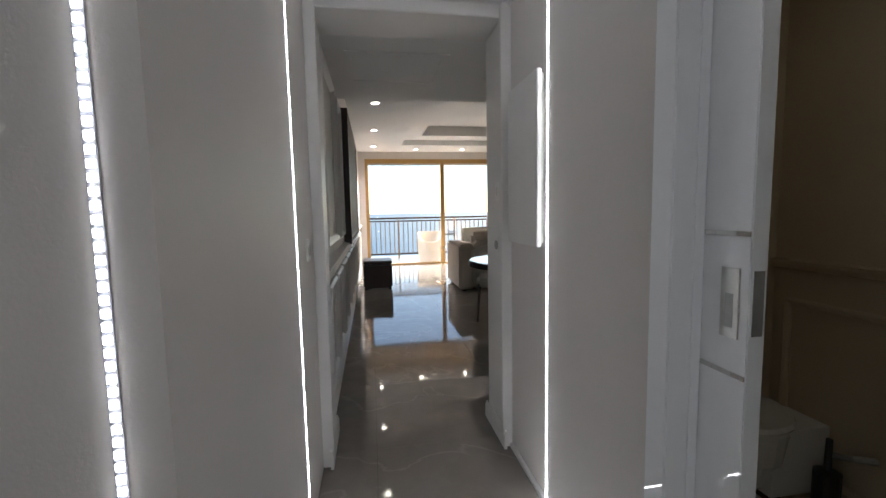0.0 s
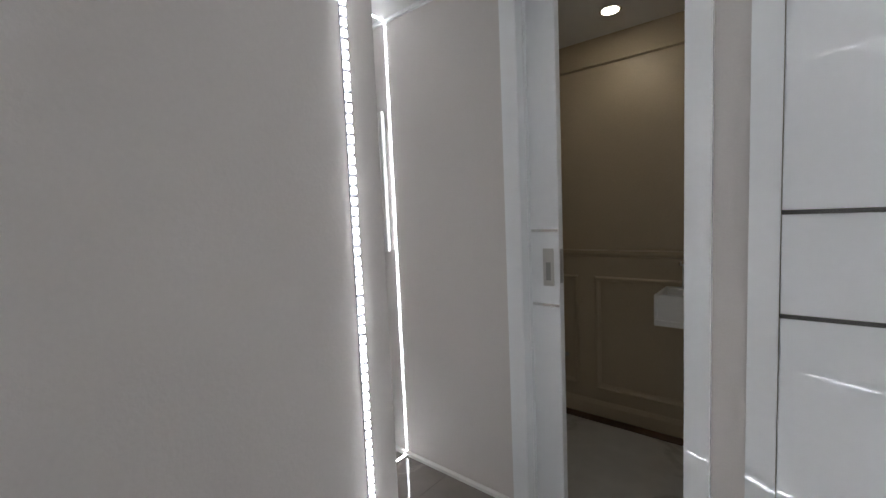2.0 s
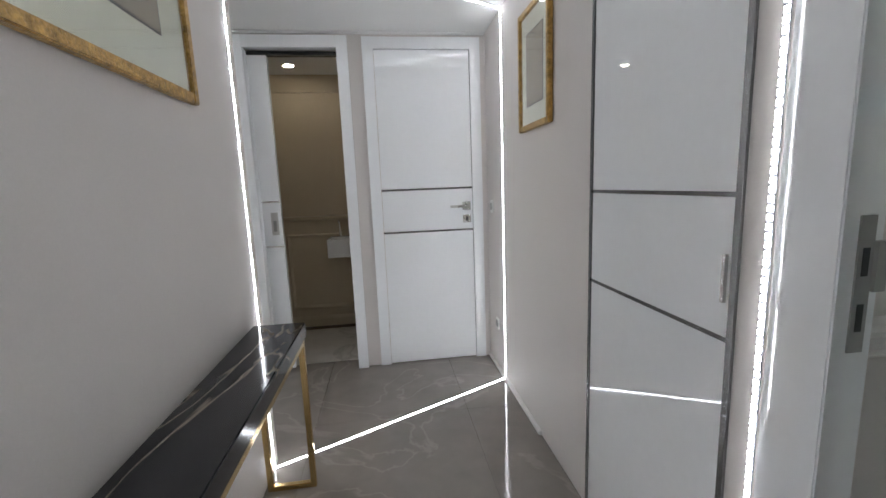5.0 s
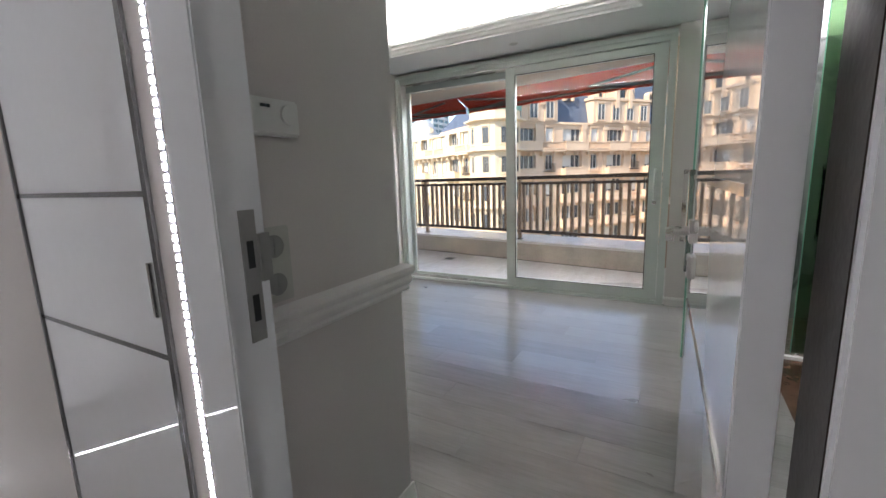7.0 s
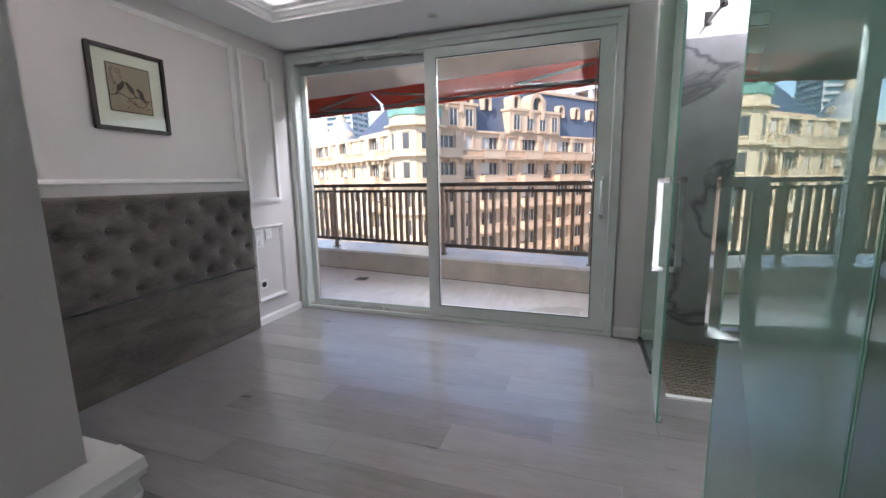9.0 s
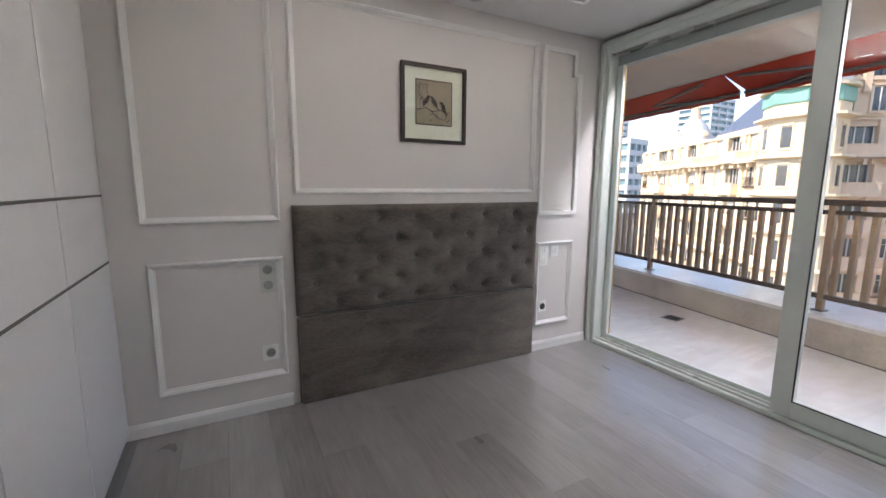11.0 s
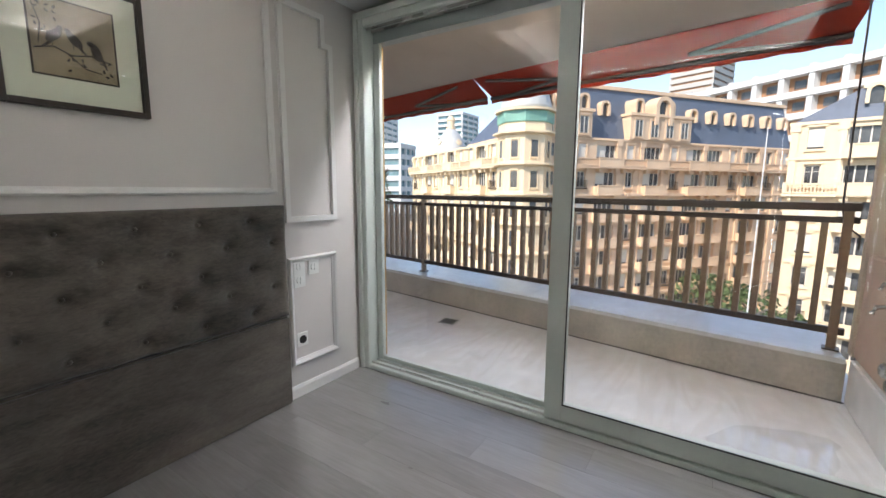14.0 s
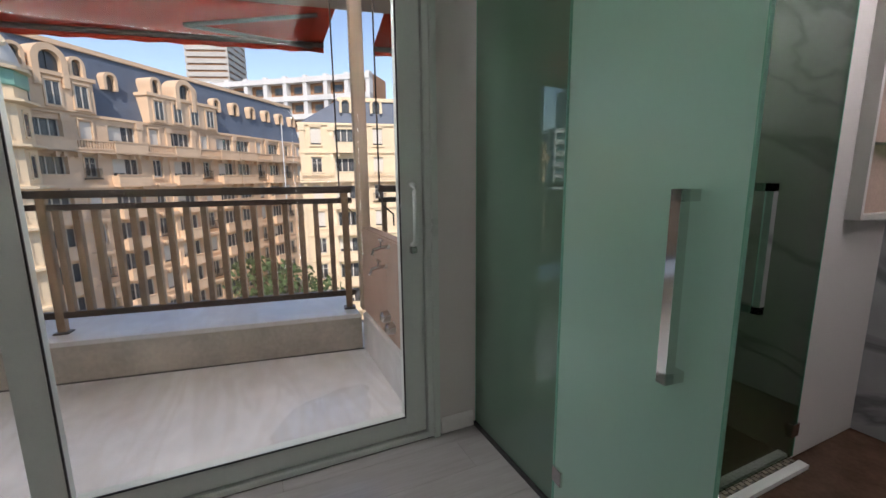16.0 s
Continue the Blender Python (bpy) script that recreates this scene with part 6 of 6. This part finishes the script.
def dome_turret(name, label, x, y, r, z0, z1, top, band, material):
    """An eight sided corner tower with a painted band, a dome and a lantern."""
    t = thing(name, label, "turret", pose(x, y, 0, 0, 0, 22.5))
    bm = bmesh.new()
    lathe(bm, [(r, z0), (r, z1)], 0, 0, 8)
    part("shaft", bm, material, t)
    for z in [z for z in LV if z0 < z < z1 - 1]:
        bm = bmesh.new()
        lathe(bm, [(r, z - 0.35), (r + 0.7, z - 0.2), (r + 0.7, z), (r, z + 0.02)], 0, 0, 8)
        lg = part("ledge", bm, material, t)
    for z in [z for z in LV if z0 <= z < z1 - 2.6]:
        for k in range(8):
            a = math.radians(22.5 + 45 * k)
            rr = r * math.cos(math.radians(22.5))
            win = shared_part("window", ("surround", material.name), window_surround, material, t, (rr * math.cos(a), rr * math.sin(a), z + 0.7), a + math.pi / 2)
            win.scale = (0.68, 0.8, 0.9)
            shared_part("pane", "turretpane", lambda: boxes((-0.55, 0.55, -0.04, -0.01, 0, 1.98)), M_WINDARK, win, (0, 0, 0))
    if band:
        bm = bmesh.new()
        lathe(bm, [(r + 0.12, z1 - 0.1), (r + 0.18, z1), (r + 0.18, z1 + 1.1), (r + 0.05, z1 + 1.15)], 0, 0, 8)
        part("frieze", bm, M_FRIEZE, t, "green painted frieze")
        z1 = z1 + 1.15
    bm = bmesh.new()
    lathe(bm, [(r + 0.45, z1), (r + 0.45, z1 + 0.25), (r, z1 + 0.3)], 0, 0, 16)
    part("cornice", bm, material, t)
    h = top - z1
    bm = bmesh.new()
    lathe(bm, [(r * 0.98, z1 + 0.3)] + [(r * (0.96 - 0.66 * u ** 1.9), z1 + 0.3 + h * 0.60 * u) for u in (k / 9 for k in range(1, 9))] + [(0.85, z1 + h * 0.64)], 0, 0, 16)
    part("dome", bm, M_DOME, t, "pale zinc dome", 0, True)
    bm = bmesh.new()
    lathe(bm, [(0.9, z1 + h * 0.62), (0.95, z1 + h * 0.68), (0.7, z1 + h * 0.69), (0.7, z1 + h * 0.84), (0.9, z1 + h * 0.85), (0.5, z1 + h * 0.93), (0.06, z1 + h * 0.96), (0.04, top)], 0, 0, 12)
    part("lantern", bm, material, t)
    for k in range(4):
        a = math.pi / 4 + k * math.pi / 2
        bm = bmesh.new()
        lathe(bm, [(0.0001, 0.0), (0.55, 0.0), (0.62, 0.12), (0.4, 0.25), (0.3, 0.2)], 0, 0, 14)
        o = part("oculus", bm, material, t, "round stone dormer eye")
        o.matrix_basis = Matrix.Translation((r * 0.80 * math.cos(a), r * 0.80 * math.sin(a), z1 + 0.3 + h * 0.28)) @ pose(0, 0, 0, 0, 68, math.degrees(a))


dome_turret("corner_turret", "round corner turret with green frieze and pale dome", 51.8, 22.1, 3.1, -18, 8.8, 17.0, True, M_FACADE2)
dome_turret("corner_turret", "distant small dome with a lantern", 74.6, 46.6, 3.3, -18, 7.4, 15.6, False, M_FACADE2)


def slab_tower(name, label, c, w, dpt, z1, floors, turn, wall, glass, z0=-18.0, balcony=0.8, band=0.44):
    """A tower of stacked floor slabs and glass bands."""
    t = thing(name, label, "building", pose(c[0], c[1], 0, 0, 0, turn))
    part("core", boxes((-w / 2 + balcony, w / 2 - balcony, -dpt / 2 + balcony, dpt / 2 - balcony, z0, z1)), glass, t, "dark glazed core")
    h = (z1 - z0) / floors
    for k in range(floors + 1):
        z = z0 + k * h
        part("floor_band", boxes((-w / 2, w / 2, -dpt / 2, dpt / 2, z - 0.12 * h, z + (band - 0.12) * h)), wall, t)
    for x in (-w / 2 + 0.2, -w / 6, w / 6, w / 2 - 0.8):
        part("fin", boxes((x, x + 0.6, -dpt / 2 + 0.1, -dpt / 2 + 0.9, z0, z1), (x, x + 0.6, dpt / 2 - 0.9, dpt / 2 - 0.1, z0, z1)), wall, t)
    return t


def from_view(depth, px, cam_xy=(4.72, 2.78)):
    lat = (px - 784) / 733 * depth
    return (cam_xy[0] + 0.925 * depth + 0.381 * lat, cam_xy[1] + 0.381 * depth - 0.925 * lat)


slab_tower("tower_block", "tall pale concrete tower far behind the roofs", from_view(260, 1052), 26, 22, 76, 28, -20, M_TOWER, M_OCHRE, -18.0, 0.8, 0.66)
slab_tower("tower_block", "white stepped apartment tower in the haze", from_view(225, 518), 22, 20, 44, 20, 15, M_WHITEBLD, M_GLASSTWR, -18.0, 0.8, 0.58)
slab_tower("tower_block", "white apartment tower behind the domes", from_view(260, 672), 20, 18, 45, 20, 0, M_WHITEBLD, M_GLASSTWR)
slab_tower("office_block", "glass and white terraced block in the distance", from_view(170, 480), 30, 18, 17, 11, 20, M_WHITEBLD, M_GLASSTWR)
slab_tower("office_block", "blue glass rounded block in the distance", from_view(150, 556), 12, 12, 16, 9, 10, M_WHITEBLD, M_GLASSTWR)


def white_block():
    """The long white modern house behind, with deep framed loggias."""
    p, q = Vector(from_view(140, 1035)), Vector(from_view(96, 1345))
    d = q - p
    t = thing("modern_building", "long white modern building with deep ochre loggias", "building", pose(p.x, p.y, 0, 0, 0, math.degrees(math.atan2(d.y, d.x))))
    n, length = 8, d.length
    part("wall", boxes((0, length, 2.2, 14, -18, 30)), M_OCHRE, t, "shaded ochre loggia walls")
    for k in range(n + 1):
        x = length * k / n
        part("pier", boxes((x - 0.6, x + 0.6, 0, 2.2, -18, 30)), M_WHITEBLD, t)
    for z in (8, 13, 18, 23, 28):
        part("floor_band", boxes((-0.6, length + 0.6, -0.3, 2.2, z, z + 1.4)), M_WHITEBLD, t)
    for j, z in enumerate((10, 15, 20, 25)):
        for k in range(n):
            x = length * (k + 0.5) / n
            part("window", boxes((x - 1.4, x + 1.1, 2.1, 2.2, z + 0.3, z + 2.2)), M_WINDARK, t)


white_block()


def tree(name, label, x, y, z, h, spread, seed, conifer=False):
    t = thing(name, label, "tree", pose(x, y, z))
    r = random.Random(seed)
    bm = bmesh.new()
    tube(bm, [(0, 0, 0), (0.1 * spread, 0, h * 0.4), (0.05, 0.08 * spread, h * 0.75)], [0.05 * h, 0.035 * h, 0.012 * h], 7)
    for k in range(6):
        a = r.uniform(0, 6.3)
        z0 = h * r.uniform(0.35, 0.7)
        tube(bm, [(0.05, 0, z0), (spread * 0.5 * math.cos(a), spread * 0.5 * math.sin(a), z0 + h * 0.18)], [0.02 * h, 0.006 * h], 5)
    part("trunk", bm, M_BARK, t)
    bm = bmesh.new()
    for k in range(420):
        a, u = r.uniform(0, 6.283), r.random() ** 0.5
        zz = r.uniform(0.25, 1.0)
        lim = (1.05 - zz) if conifer else math.sqrt(max(0.02, 1 - ((zz - 0.62) / 0.42) ** 2))
        rad = spread * lim * u * r.uniform(0.75, 1.1)
        c = Vector((rad * math.cos(a), rad * math.sin(a), zz * h))
        s = spread * r.uniform(0.05, 0.11)
        n1 = Vector((r.uniform(-1, 1), r.uniform(-1, 1), r.uniform(-1, 1))).normalized()
        n2 = n1.orthogonal().normalized()
        n3 = n1.cross(n2)
        vs = [bm.verts.new(c + s * (n2 * math.cos(q) + n3 * math.sin(q) * 0.7) + n1 * s * 0.25 * math.cos(2 * q)) for q in (0, 1.05, 2.1, 3.14, 4.19, 5.24)]
        bm.faces.new(vs)
    part("crown", bm, M_LEAF, t, "loose leafy crown")


for k, (dpt, px, zz, h, sp, con) in enumerate(((105, 530, -6, 15, 4.5, True), (100, 492, -6, 10, 5, False), (108, 512, -8, 11, 5, False), (46, 1125, -15, 7, 3, False), (44, 1165, -16, 7.5, 3.2, False),
                                               (41, 1215, -17, 7, 3, False), (60, 1080, -18, 8, 4, False))):
    x, y = from_view(dpt, px)
    tree("conifer" if con else "tree", "tall dark green conifer among the houses" if con else "leafy green tree between the houses", x, y, zz if zz > -15 else -18, h + (zz + 18 if zz <= -15 else 0), sp, 20 + k, con)
for k, (dpt, px) in enumerate(((105, 530), (100, 492), (108, 512))):
    x, y = from_view(dpt, px)
    structure("hillside", lathe(bmesh.new(), [(26, -18), (20, -10), (12, -6.0), (2, -5.9)], x, y, 16), M_GROUND, "garden terrace under the far trees", "ground")
px_, py_ = from_view(92, 957)
tp = thing("palm", "small palm on the roof terrace", "palm", pose(px_, py_, 14.2))
part("trunk", tube(bmesh.new(), [(0, 0, -3), (0, 0, 5.2)], [0.25, 0.18], 7), M_BARK, tp)
bm = bmesh.new()
for k in range(14):
    a = k * 0.449
    for s in range(4):
        r0, r1 = 0.45 * s, 0.45 * (s + 1)
        zf = lambda q: 5.2 + 0.9 * q - 0.55 * q * q
        w = 0.16 * (1 - s / 5)
        ca, sa = math.cos(a), math.sin(a)
        v = [bm.verts.new(p) for p in ((r0 * ca - w * sa, r0 * sa + w * ca, zf(r0)), (r0 * ca + w * sa, r0 * sa - w * ca, zf(r0)), (r1 * ca + w * sa * 0.7, r1 * sa - w * ca * 0.7, zf(r1)), (r1 * ca - w * sa * 0.7, r1 * sa + w * ca * 0.7, zf(r1)))]
        bm.faces.new(v)
part("crown", bm, M_LEAF, tp, "drooping palm fronds")
mp_ = from_view(40, 1150)
mast = thing("flagpole", "thin white flagpole below in the garden", "flagpole", pose(mp_[0], mp_[1], -18))
part("pole", tube(bmesh.new(), [(0, 0, 0), (0, 0, 24.5)], [0.07, 0.04], 8), M_WHITEBLD, mast)

boat = thing("ship", "small dark ship on the horizon", "ship", pose(-330, 62, -18.5))
part("hull", boxes((-2, 2, -9, 9, 0, 1.6)), M_KNOB, boat)
part("cabin", boxes((-1.5, 1.5, 3, 7, 1.6, 4)), M_WHITEBLD, boat)

# ---- floor pieces ----
def tile_field(parent, x0, x1, y0, y1, s, gap, material, ztop=0.0, ox=0.0, oy=0.0, name="tile"):
    """Square tiles cut to a rectangle."""
    i = math.floor((x0 - ox) / s)
    while ox + i * s < x1:
        j = math.floor((y0 - oy) / s)
        while oy + j * s < y1:
            a, b = max(x0, ox + i * s + gap), min(x1, ox + (i + 1) * s - gap)
            c, d = max(y0, oy + j * s + gap), min(y1, oy + (j + 1) * s - gap)
            if b - a > 0.01 and d - c > 0.01:
                part(name, boxes((a, b, c, d, ztop - 0.008, ztop)), material, parent)
            j += 1
        i += 1


tile_field(floor_hall, -0.03, HX1 + 0.04, 0.9, NW + 0.12, 0.8, 0.0008, M_TILE, 0.0, 0.2, 0.1)
tile_field(floor_living, -7.3, -0.03, 3.85, 9.4, 0.8, 0.0008, M_TILE, 0.0, 0.2, 0.1)
plank_mesh = {}
i = 0
x = 2.95
while x < 6.53:
    w = min(0.195, 6.53 - x)
    y = 1.44 - ((i * 0.47) % 1.22)
    while y < 4.8:
        a, b = max(y, 1.44), min(y + 1.22, 4.8)
        if b - a > 0.02:
            key = (round(w, 4), round(b - a, 3))
            if key not in plank_mesh:
                ob = part("plank", boxes((0.0006, w - 0.0006, 0.0006, b - a - 0.0006, -0.008, 0.0)), M_WOODFL, floor_bed)
                plank_mesh[key] = ob.data
            else:
                ob = new("plank", plank_mesh[key])
                ob.parent = floor_bed
            ob.location = (x, a, 0)
        y += 1.22
    x += 0.195
    i += 1
